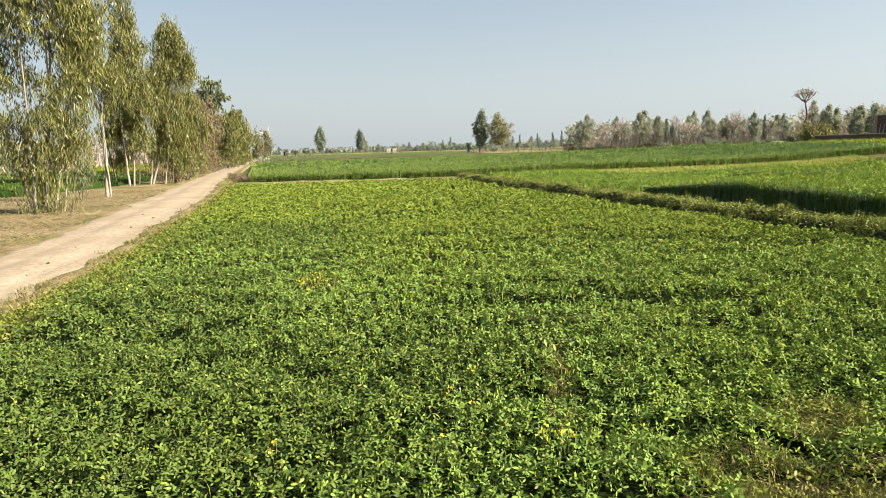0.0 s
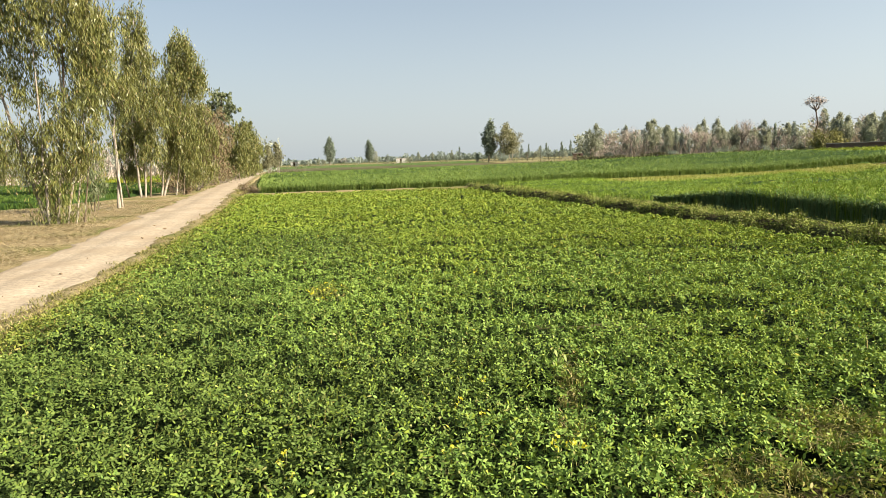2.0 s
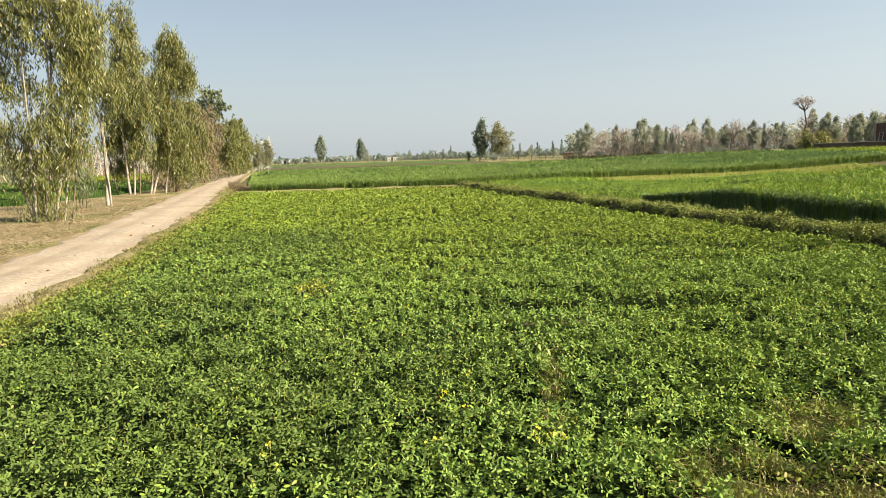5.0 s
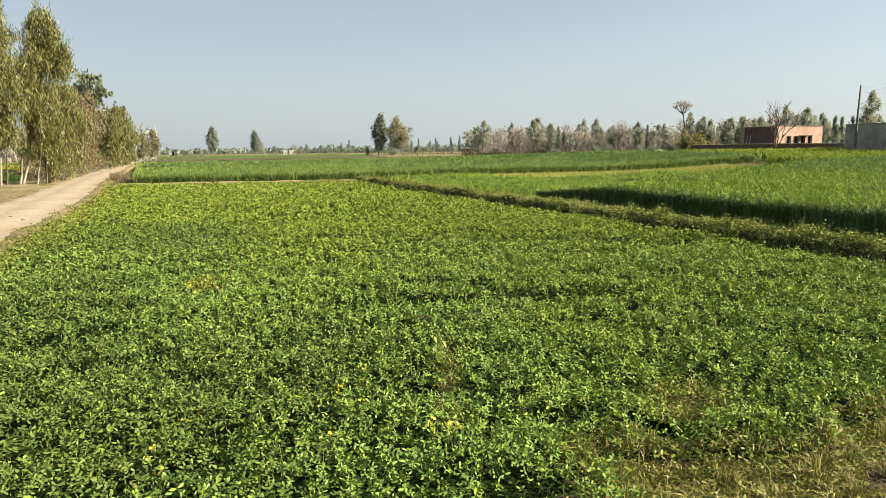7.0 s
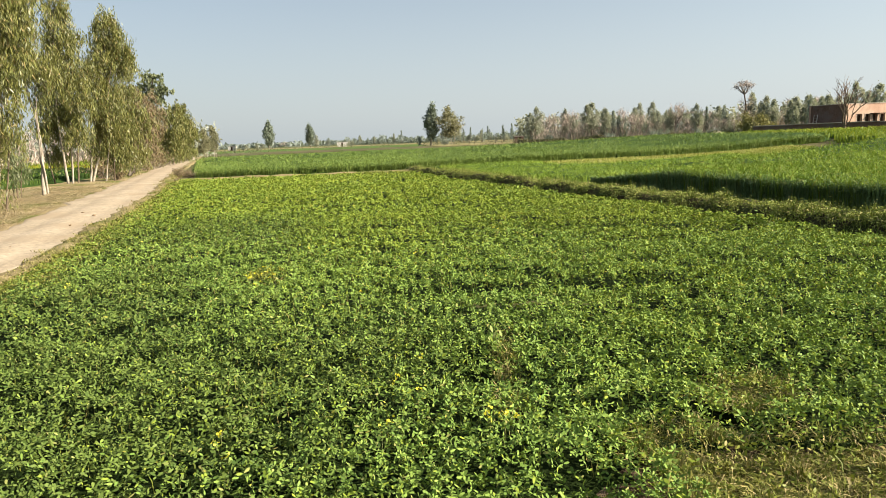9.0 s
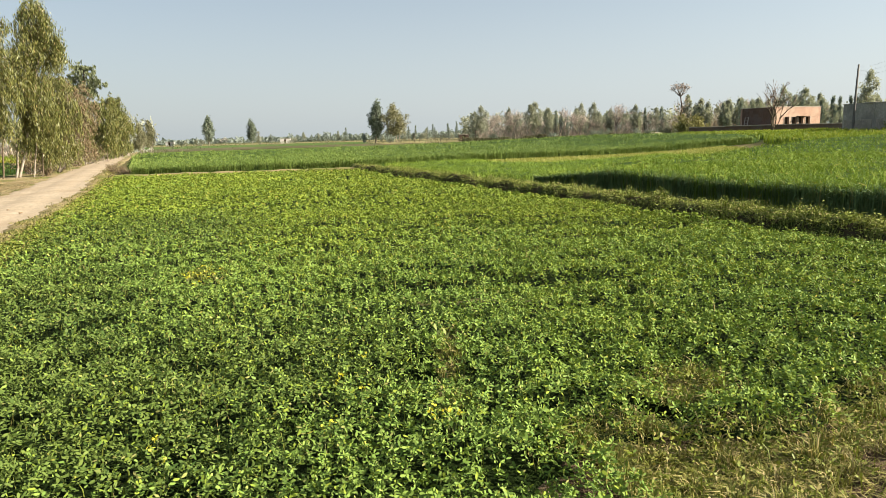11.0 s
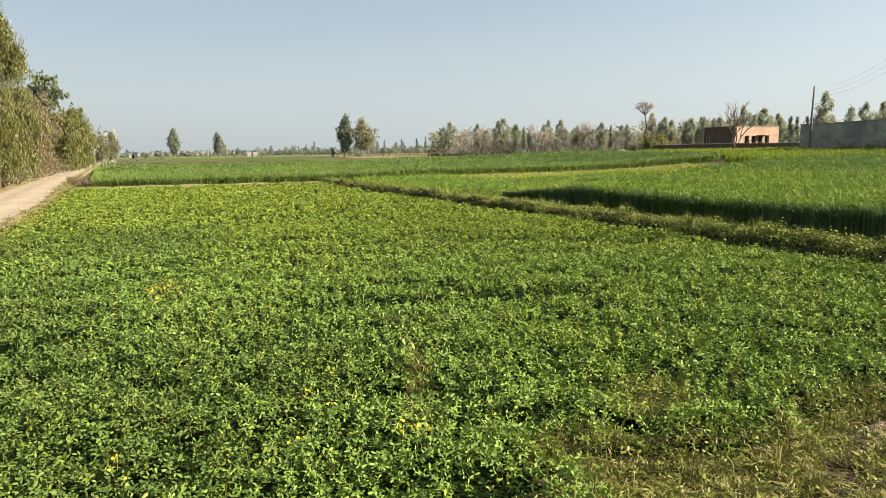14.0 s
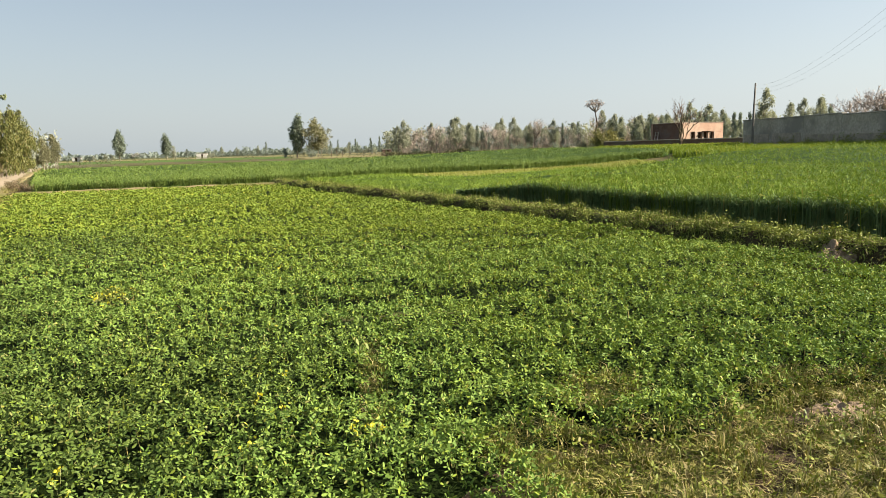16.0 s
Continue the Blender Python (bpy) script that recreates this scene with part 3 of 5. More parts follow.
wZ = wZ * np.sin(np.clip(wu, 0, 1) * np.pi) ** 0.3 * np.sin(np.clip(wv, 0, 1) * np.pi) ** 0.3 - 0.01
tagged(new("bare_soil", sheet("bare_soil", wX, wY, wZ, M["soil"])), "patch of bare brown crumbly soil at the field corner", "soil", kind="structure")
x, y = scatter(13000, 0.4, 4.6, 1.6, 5.1)
worn = np.clip(1.4 * np.maximum(*worn_corner(x, y)), 0, 1)
ox, oy, rim = tufts(x, y, 0.15)
keep = (rng.uniform(0, 1, len(x)) < worn * (1 - 0.95 * soil_patch(x, y))) & (rim > 0.13 - 0.10 * lumps(x, y, 0.3, 49))
x, y, ox, oy, rim = x[keep], y[keep], ox[keep], oy[keep], rim[keep]
n = len(x)
base = np.stack([x, y, np.where(worn_corner(x, y)[0] > 0.5, 0.015, np.maximum(0.015, 0.6 * clover_top(x, y)))], 1)
tall = (0.018 + 0.125 * np.clip(rim, 0, 0.8) * (0.75 + 0.7 * lumps(x - ox, y - oy, 0.05, 47))) * rng.uniform(0.5, 1.3, n)
tall = np.maximum(tall, 0.015)
lean = np.stack([0.7 * ox + rng.normal(0, 0.05, n), 0.7 * oy + rng.normal(0, 0.05, n), np.zeros(n)], 1)
green = rng.uniform(0, 1, n) < 0.30 + 0.4 * lumps(x, y, 0.35, 48)
corner = tagged(new("dry_grass"), "tufts of yellow-green and straw-dry grass on the worn corner", "dry grass", kind="stuff")
for pick, material, label in ((green, M["clover_edge"], "yellow-green blades"), (~green, M["drygrass"], "half-dry blades")):
    part("grass_blades", blades("grass_blades", base[pick], tall[pick], lean[pick], rng.uniform(0.0018, 0.0036, pick.sum()), material), corner, label)

# grass on the strip between clover and track
x, y = scatter(1900, -12, -4.0, 4.5, 16.0)
x2, y2 = scatter(220, -17, -5.0, 16.0, 50.0)
x, y = np.concatenate([x, x2]), np.concatenate([y, y2])
off = x - road_right(y)
keep = (off > -0.06 + 0.28 * lumps(x, y, 0.45, 51)) & (off < 0.9) & (rng.uniform(0, 1, len(x)) < 0.3 + 0.7 * soft_step(off / 0.5))
x, y = x[keep], y[keep]
n = len(x)
base = np.stack([x, y, np.full(n, 0.045)], 1)
grow = np.where(y > 16, 1.7, 1.15)
tagged(new("verge_grass", blades("verge_grass", base, rng.uniform(0.012, 0.05, n) * grow, np.stack([rng.normal(0, 0.055, n), rng.normal(0, 0.055, n), np.zeros(n)], 1), rng.uniform(0.002, 0.005, n) * grow, M["drygrass"])), "short yellowing grass along the edge of the track", "grass", kind="stuff")

# straw and dry leaves under the trees
x, y = scatter(420, -22, -6.0, 9.0, 34.0)
off = road_left(y) - x
keep = (off > 0.1 + 0.3 * rng.uniform(0, 1, len(x)) ** 2) & (off < 8.5) & (rng.uniform(0, 1, len(x)) < 0.35 + 0.65 * soft_step(lumps(x, y, 1.2, 55) + 0.5))
x, y = x[keep], y[keep]
n = len(x)
a = rng.uniform(0, 2 * np.pi, n)
flat = np.stack([np.cos(a), np.sin(a), rng.normal(0.1, 0.15, n)], 1) * rng.uniform(0.05, 0.16, n)[:, None]
side = unit(np.cross(flat, UP)) * rng.uniform(0.004, 0.011, n)[:, None]
tagged(new("straw_litter", leaf_mesh("straw_litter", np.stack([x, y, np.full(n, 0.075)], 1), flat, side, M["straw"])), "pale straw and fallen dry leaves under the trees", "straw", kind="stuff")
x, y = scatter(110, -24, -6.0, 10.0, 50.0)
off = road_left(y) - x
keep = (off > 0.5) & (off < 4.5) & (lumps(x, y, 1.6, 57) > 0.0)
x, y = x[keep], y[keep]
n = len(x)
tagged(new("roadside_grass", blades("roadside_grass", np.stack([x, y, np.full(n, 0.0)], 1), rng.uniform(0.03, 0.10, n), np.stack([rng.normal(0, 0.05, n), rng.normal(0, 0.05, n), np.zeros(n)], 1), rng.uniform(0.003, 0.007, n), M["drygrass"])), "tufts of short grass between the roadside trees", "grass", kind="stuff")


# ---- bunds between the fields ----
def ridge(name, ys, offset, half, height, seed, label):
    u = np.linspace(-1, 1, 15)
    X = (bund_edge(ys) + offset)[:, None] + u[None, :] * half
    Y = np.repeat(ys[:, None], len(u), 1)
    Z = height * np.cos(u * np.pi / 2)[None, :] ** 0.8 * (1 + 0.2 * lumps(X, Y, 0.7, seed)) + 0.05 * lumps(X, Y, 0.22, seed + 1)
    Z[:, [0, -1]] = -0.06
    tagged(new(name, sheet(name, X, Y, Z, M["bund"])), label, "bund", kind="structure")


by = np.arange(2.0, 36.4, 0.14)
ridge("bund_1", by, 0.42, 0.42, 0.33, 61, "weedy earth bund along the edge of the clover field")
ridge("bund_2", by[by < 36], 1.78, 0.36, 0.17, 64, "second weedy earth bund beside the wheat")
fx = np.arange(-11.3, 1.9, 0.2)
fu = np.linspace(-1, 1, 9)
fX = np.repeat(fx[:, None], 9, 1)
fY = FAR_EDGE + 0.75 + 0.45 * fu[None, :] + 0.1 * lumps(fX, fX * 0, 1.0, 67)
fZ = 0.20 * np.cos(fu * np.pi / 2)[None, :] * (1 + 0.12 * lumps(fX, fY, 0.6, 68))
fZ[:, [0, -1]] = -0.05
tagged(new("bund_3", sheet("bund_3", fX, fY, fZ, M["verge"])), "low pale dry bund at the far end of the clover", "bund", kind="structure")

# ditch floor strip: the shadow between the bunds is painted near-black
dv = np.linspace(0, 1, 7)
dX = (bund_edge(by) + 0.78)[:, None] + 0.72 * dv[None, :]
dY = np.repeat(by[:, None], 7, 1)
tagged(new("ditch", sheet("ditch", dX, dY, 0.03 + 0.02 * lumps(dX, dY, 0.3, 69) - 0.06 * np.abs(2 * dv - 1)[None, :] ** 3, M["ditch"])), "furrow between the two earth bunds, shadow put into its dark colour", "ditch", kind="structure")

W = []
for offset, half, density in ((0.10, 0.20, 500), (0.46, 0.34, 900), (1.08, 0.35, 15), (1.80, 0.32, 330)):
    n = int(34 * 2 * half * density)
    y = 2.0 + 34 * rng.beta(0.9, 1.5, n)
    x = bund_edge(y) + offset + half * rng.normal(0, 0.55, n)
    keep = lumps(x, y, 0.32, 70) + 0.45 * rng.normal(0, 1, n) > -0.45
    W.append(np.stack([x, y], 1)[keep])
W = np.concatenate(W)
rim = tufts(W[:, 0], W[:, 1], 0.30)[2]
W, rim = W[rim > 0.12], rim[rim > 0.12]
n = len(W)
h = (0.55 + 1.1 * np.clip(rim, 0, 0.8)) * rng.uniform(0.05, 0.19, n) * (0.6 + 0.9 * np.clip(lumps(W[:, 0], W[:, 1], 0.32, 70), 0, 1) + 0.4 * lumps(W[:, 0], W[:, 1], 0.9, 71))
h = np.maximum(h, 0.03)
rel = W[:, 0] - bund_edge(W[:, 1])
base = np.stack([W[:, 0], W[:, 1], 0.32 * np.clip(1 - ((rel - 0.42) / 0.42) ** 2, 0, 1) + 0.16 * np.clip(1 - ((rel - 1.78) / 0.36) ** 2, 0, 1) - 0.03], 1)
weeds = tagged(new("bund_weeds"), "low weeds and grass, green and half dry, on the earth bunds", "weeds", kind="stuff")
part("weed_blades", blades("weed_blades", base, h, np.stack([rng.normal(0, 0.05, n), rng.normal(0, 0.05, n), np.zeros(n)], 1), rng.uniform(0.004, 0.009, n), M["weed"]), weeds)
pick = rng.integers(0, n, 45000)
C = base[pick] + np.stack([rng.normal(0, 0.06, 45000), rng.normal(0, 0.06, 45000), 0.04 + rng.uniform(0.1, 1.0, 45000) * h[pick]], 1)
d = unit(rng.normal(0, 1, (45000, 3)) * [1, 1, 0.5])
part("weed_leaves", leaf_mesh("weed_leaves", C, d * rng.uniform(0.018, 0.038, 45000)[:, None], unit(np.cross(d, rng.normal(0, 1, d.shape))) * 0.009, M["weed"]), weeds)


# ---- wheat and the other crops ----
def inside(x, y, ring):
    hit = np.zeros(len(x), bool)
    for (ax, ay), (bx, by2) in zip(ring, ring[1:] + ring[:1]):
        cross = ((ay > y) != (by2 > y)) & (x < (bx - ax) * (y - ay) / (by2 - ay + 1e-12) + ax)
        hit ^= cross
    return hit


def crop(name, ring, height, material, label, category, bands, width=0.006, bend=0.13, inset=0.5, under=None, fill=0.66, front=None, corner=None, into=(1.0, 0.2), thick=900, margin=None):
    """A standing crop within an outline. bands: (nearest, farthest, plants per square metre, breadth of a blade)."""
    field = tagged(new(name), label, category, kind="stuff")

    def stature(x, y):
        return 0.42 + 0.58 * soft_step(np.hypot(x - corner[0], y - corner[1]) / 5.5) if corner else 1.0 + 0.0 * x

    pts = np.array(ring)
    (x0, y0), (x1, y1) = pts.min(0), pts.max(0)
    B, Hh, Wd, front_count = [], [], [], 0
    for near, far, density, breadth in bands:
        m = int(min(density * (x1 - x0) * (y1 - y0), 3000000))
        x, y = rng.uniform(x0, x1, m), rng.uniform(y0, y1, m)
        r = np.hypot(x, y)
        keep = (r >= near) & (r < far) & seen(x, y)
        x, y = x[keep], y[keep]
        keep = inside(x + 0.12 * lumps(x, y, 0.6, 90), y + 0.12 * lumps(x, y, 0.6, 91), ring)
        x, y = x[keep], y[keep]
        B.append(np.stack([x, y, land(x, y)], 1))
        Hh.append(height * stature(x, y) * (1 + 0.10 * rng.normal(0, 1, len(x)) + 0.07 * lumps(x, y, 1.4, 92) + 0.06 * lumps(x, y, 6.0, 93)))
        Wd.append(np.full(len(x), width * breadth) * rng.uniform(0.7, 1.3, len(x)))
    for (ax, ay), (bx, by2) in zip(front or [], (front or [])[1:]):
        m = int(thick * math.hypot(bx - ax, by2 - ay))
        front_count += m
        s, deep = rng.uniform(0, 1, m), 0.8 * rng.uniform(0, 1, m) ** 1.4
        x, y = ax + (bx - ax) * s + into[0] * deep + 0.10 * lumps(s * 40, s * 0 + ax, 1.0, 96), ay + (by2 - ay) * s + into[1] * deep
        B.append(np.stack([x, y, land(x, y)], 1))
        Hh.append(height * stature(x, y) * (1 + 0.09 * rng.normal(0, 1, m) + 0.07 * lumps(x, y, 0.8, 97)))
        Wd.append(width * 1.25 * rng.uniform(0.7, 1.3, m))
    B, Hh, Wd = np.concatenate(B), np.concatenate(Hh), np.concatenate(Wd)
    n = len(B)
    a = rng.uniform(0, 2 * np.pi, n)
    lean = np.stack([np.cos(a), np.sin(a), np.zeros(n)], 1) * (rng.uniform(0.3, 1.0, n) * bend * height / 0.6)[:, None]
    outer = np.arange(n) >= (n - front_count if margin else n)
    part("blades", blades("blades", B[~outer], Hh[~outer], lean[~outer], Wd[~outer], material), field)
    if outer.any():
        part("blades", blades("blades", B[outer], Hh[outer], lean[outer], Wd[outer], margin), field, "glaucous stems along the margin, bluish skylight in their colour")
    pick = np.concatenate([rng.permutation(n - front_count)[: int(0.62 * (n - front_count))], np.arange(n - front_count, n)])
    d = unit(np.stack([rng.normal(0, 0.8, len(pick)), rng.normal(0, 0.8, len(pick)), rng.normal(0.6, 0.5, len(pick))], 1))
    tips = B[pick] + UP * (Hh[pick] * rng.uniform(np.where(pick >= n - front_count, 0.25, 0.72), 1.02))[:, None] + rng.normal(0, 0.03, (len(pick), 3)) * [1, 1, 0.2]
    long_way = d * (3.0 * Wd[pick] + np.where(pick >= n - front_count, 0.075, 0.03))[:, None]
    across = unit(np.cross(d, rng.normal(0, 1, d.shape))) * (Wd[pick] * np.where(pick >= n - front_count, 1.15, 0.9))[:, None]
    low = outer[pick] & (tips[:, 2] - B[pick, 2] < 0.85 * Hh[pick])
    part("leaf_tips", leaf_mesh("leaf_tips", tips[~low], long_way[~low], across[~low], material), field)
    if low.any():
        part("leaf_tips", leaf_mesh("leaf_tips", tips[low], long_way[low], across[low], margin), field, "glaucous lower leaves along the margin, bluish skylight in their colour")
    # added filler sheet with skirt: blocks light, wheat's is coloured as shade
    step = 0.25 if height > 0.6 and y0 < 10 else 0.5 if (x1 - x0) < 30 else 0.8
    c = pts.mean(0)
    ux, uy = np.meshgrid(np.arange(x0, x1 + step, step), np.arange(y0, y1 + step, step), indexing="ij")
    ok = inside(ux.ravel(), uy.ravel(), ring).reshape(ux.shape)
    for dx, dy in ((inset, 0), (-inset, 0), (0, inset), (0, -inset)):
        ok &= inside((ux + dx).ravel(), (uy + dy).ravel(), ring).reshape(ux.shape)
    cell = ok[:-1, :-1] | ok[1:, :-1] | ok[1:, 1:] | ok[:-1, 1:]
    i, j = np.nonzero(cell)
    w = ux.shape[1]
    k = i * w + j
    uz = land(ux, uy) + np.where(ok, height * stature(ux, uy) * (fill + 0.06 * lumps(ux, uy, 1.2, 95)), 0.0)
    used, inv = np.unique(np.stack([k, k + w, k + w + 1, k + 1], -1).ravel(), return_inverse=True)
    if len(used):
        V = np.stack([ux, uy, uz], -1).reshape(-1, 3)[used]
        part("undergrowth", mesh("undergrowth", V, inv, np.full(len(i), 4), under or M["wheat_under"], True), field, "filler sheet for lower leaves, shade coloured in where dark")
    return field


crop("wheat_field", [(7.1, 22.6), (7.55, 20.0), (8.05, 17.3), (8.5, 14.2), (8.98, 11.3), (9.7, 8.6), (11.2, 2.0), (40.0, 2.0), (43.0, 35.0), (30.0, 38.5), (23.0, 34.5), (14.8, 26.5)], 0.66, M["wheat"],
     "tall dark green standing wheat behind the weedy bund", "wheat field", [(7, 17, 560, 1.15), (17, 23, 230, 1.6), (23, 32, 95, 2.0), (32, 62, 38, 2.7)], bend=0.27, inset=0.3, fill=0.82, corner=(7.1, 22.8), thick=1500, margin=M["wheat_stem"], front=[(7.1, 22.6), (7.55, 20.0), (8.05, 17.3), (8.5, 14.2), (8.98, 11.3), (9.7, 8.6), (10.5, 5.4)])
crop("young_wheat", [(3.9, 30.0), (5.8, 24.4), (6.9, 23.0), (14.6, 27.4), (21.5, 34.5), (21.0, 40.3), (18.0, 38.1), (15.0, 36.0), (13.0, 34.8), (11.0, 34.0), (9.4, 36.0), (9.0, 41.0), (2.9, 38.6)], 0.27, M["wheat_pale"],
     "short pale green young wheat", "wheat field", [(20, 32, 130, 1.7), (32, 50, 60, 2.4)], bend=0.4, inset=0.5, fill=0.75)
crop("stubble_strip", [(9.6, 36.0), (11.0, 34.1), (13.0, 35.0), (15.0, 36.2), (18.0, 38.3), (21.0, 40.5), (23.0, 37.0), (28.5, 42.5), (29.5, 47.2), (24.0, 45.8), (17.0, 43.6), (9.0, 42.0)], 0.13, M["stubble_grass"],
     "strip of yellow-green stubble and short grass between the wheat fields", "stubble", [(30, 56, 90, 2.0)], bend=0.5, inset=0.4, under=M["far_green"], fill=0.4)
crop("far_wheat", [(-10.2, 36.5), (-6.0, 36.4), (1.2, 37.2), (9.0, 42.2), (17.0, 43.8), (24.0, 46.0), (28.0, 47.6), (33.0, 48.2), (36.0, 52.0), (44.0, 74.0), (52.0, 150.0), (24.0, 120.0), (6.0, 97.0), (-23.5, 88.0), (-20.5, 74.0)], 0.58, M["wheat_mid"],
     "broad field of green standing wheat", "wheat field", [(34, 44, 110, 1.5), (44, 60, 30, 2.8), (60, 90, 8, 4.6), (90, 160, 2.6, 7.5)], bend=0.3, inset=0.5, fill=0.8, into=(0.1, 1.0), thick=330, front=[(-10.2, 36.5), (-6.0, 36.4), (1.2, 37.2), (9.0, 42.2), (17.0, 43.8), (24.0, 46.0), (28.0, 47.6), (33.0, 48.2)])
crop("mustard_field", [(36.5, 51.5), (33.6, 48.2), (32.0, 45.2), (33.0, 36.0), (35.5, 24.0), (39.6, 24.0), (43.4, 46.0), (44.6, 53.4), (57.0, 68.0), (44.5, 79.0), (40.0, 74.0)], 0.62, M["mustard"],
     "yellow-green mustard crop in early flower", "mustard field", [(40, 60, 45, 3.4), (60, 100, 22, 5.0)], bend=0.2, inset=0.7, under=M["far_green"])
crop("left_wheat", [(-18.4, 29.5), (-60.0, 24.0), (-60.0, 60.0), (-40.0, 72.0), (-22.0, 60.0), (-18.8, 42.0)], 0.42, M["wheat_deep"],
     "green wheat field behind the roadside trees", "wheat field", [(20, 45, 70, 2.0), (45, 100, 14, 4.0)], inset=0.3, bend=0.3, fill=0.8)
crop("left_mustard", [(-40.0, 73.0), (-23.5, 62.0), (-31.0, 92.0), (-45.0, 95.0)], 0.75, M["mustard"],
     "strip of bright yellow flowering mustard behind the trees", "mustard field", [(40, 140, 12, 5.0)], inset=0.6, under=M["far_yellow"])


# ---- distant fields ----
def far_field(name, ring, material, label):
    a, b, c, d = (np.array(p, float) for p in ring)
    s, t = np.meshgrid(np.linspace(0, 1, 40), np.linspace(0, 1, 14), indexing="ij")
    p = (a * (1 - s[..., None]) + b * s[..., None]) * (1 - t[..., None]) + (d * (1 - s[..., None]) + c * s[..., None]) * t[..., None]
    z = land(p[..., 0], p[..., 1]) + 0.03 + 0.03 * lumps(p[..., 0], p[..., 1], 5.0, 101)
    tagged(new(name, sheet(name, p[..., 0], p[..., 1], z, material)), label, "field", kind="structure")


far_field("field_11", ((-26, 88), (8, 98), (10, 112), (-32, 99)), M["far_strip"], "distant strip of yellow-green crop")
far_field("field_2", ((-4, 100), (60, 152), (60, 166), (-34, 122)), M["far_green"], "distant strip of low green crop")
far_field("field_3", ((-34, 136), (10, 145), (12, 190), (-50, 190)), M["far_brown"], "distant strip of brown soil and scrub")
far_field("field_4", ((13, 168), (40, 172), (60, 250), (13, 250)), M["far_pale"], "distant pale field behind the trees")
far_field("field_5", ((-60, 192), (12, 192), (12, 300), (-90, 300)), M["far_green"], "distant green field")
far_field("field_6", ((40, 168), (150, 150), (220, 240), (60, 200)), M["far_brown"], "brown scrubby ground under the far trees")
far_field("field_7", ((-90, 302), (120, 302), (160, 420), (-140, 420)), M["far_pale"], "far pale fields towards the horizon")
far_field("field_8", ((-34, 74), (-80, 60), (-80, 130), (-34, 118)), M["far_brown"], "brown ground of the fields behind the trees")
far_field("field_9", ((46, 80), (80, 90), (110, 150), (54, 148)), M["far_green"], "green field before the far trees")
far_field("field_10", ((9.5, 41.0), (27.5, 43.0), (29.0, 47.4), (8.5, 42.1)), M["far_pale"], "strip of pale bare stubble between the wheat fields")

# crumbled earth on the bund
mu, mv = np.meshgrid(np.linspace(-1, 1, 64), np.linspace(-1, 1, 64), indexing="ij")
mound = np.clip(1 - mu ** 2 - mv ** 2, 0, 1)
eX, eY = 3.55 + 0.36 * mu, 3.0 + 0.17 * mv
tagged(new("loose_earth", sheet("loose_earth", eX, eY, 0.085 * mound ** 0.6 * (1 + 0.25 * lumps(eX, eY, 0.10, 103) + 0.25 * lumps(eX, eY, 0.035, 104)) - 0.01, M["crumbs"])), "low spill of pale crumbled earth at the field corner", "earth", kind="structure")
mX, mY = 7.72 + 0.62 * mu, 6.80 + 0.42 * mv
tagged(new("earth_mound", sheet("earth_mound", mX, mY, 0.31 * mound ** 0.4 * (1 + 0.22 * lumps(mX, mY, 0.16, 98) + 0.20 * lumps(mX, mY, 0.06, 99)) - 0.02, M["crumbs"])), "small heap of pale crumbled earth on the bund", "earth", kind="structure")


# ---- trees ----
def limb(a, b, r0, r1, wobble, steps=7):
    a, b = np.array(a, float), np.array(b, float)
    t = np.linspace(0, 1, steps)[:, None]
    p = a + (b - a) * t + np.sin(t * np.pi) * rng.normal(0, wobble, (1, 3)) + rng.normal(0, wobble * 0.12, (steps, 3)) * (t > 0) * (t < 1)
    return np.concatenate([p, (r0 + (r1 - r0) * t ** 0.8)], 1)


def lobe_points(lobes, n, shell=0.45):
    vol = np.array([l[3] * l[4] * l[5] for l in lobes]) ** 0.75
    which = rng.choice(len(lobes), n, p=vol / vol.sum())
    L = np.array(lobes)[which]
    d = unit(rng.normal(0, 1, (n, 3)))
    r = (shell + (1 - shell) * rng.uniform(0, 1, n)) * (1 + 0.16 * rng.normal(0, 1, n))
    return L[:, :3] + d * L[:, 3:6] * r[:, None], which


def gum_tree(x, y, z, stems, lobes, sprays, per_spray, label, leaf=(0.075, 0.0125), hang=0.75, material="euca", bark="bark", name="eucalyptus_tree", low_leaves=0, group="roadside trees"):
    """A tree of slender stems and hanging sprays of narrow leaves. stems: (x, y at the foot, x, y, z at the tip, radius, bark)."""
    tree = thing(name, x, y, z, label, "tree", group)
    tips = []
    for sx, sy, tx, ty, tz, r, b in stems:
        path = limb((sx, sy, -0.1), (tx, ty, tz), r, 0.25 * r, 0.02 * tz, 12)
        tips.append(path)
        trunk = part("trunk", tubes("trunk", [path], M[b], 8), tree)
    all_pts = np.concatenate(tips)
    centre, which = lobe_points(lobes, sprays)
    for c in centre[:: max(1, sprays // 18)]:
        low = all_pts[all_pts[:, 2] < c[2] + 0.1]
        low = low if len(low) else all_pts
        foot = low[np.argmin(np.linalg.norm((low[:, :3] - c) * [1, 1, 0.55], axis=1))]
        part("branch", tubes("branch", [limb(foot[:3], c, min(foot[3] * 0.55, 0.035), 0.006, 0.10, 5)], M[bark], 4), trunk)
    n = sprays * per_spray
    c = np.repeat(centre, per_spray, 0)
    drop = rng.uniform(0, 1, n)
    reach = np.repeat(rng.uniform(0.5, 1.2, sprays), per_spray) * hang
    drift = np.repeat(rng.normal(0, 0.20, (sprays, 2)), per_spray, 0)
    p = c + np.stack([drift[:, 0] * drop + rng.normal(0, 0.085, n), drift[:, 1] * drop + rng.normal(0, 0.085, n), 0.18 - reach * drop + rng.normal(0, 0.06, n)], 1)
    if low_leaves:
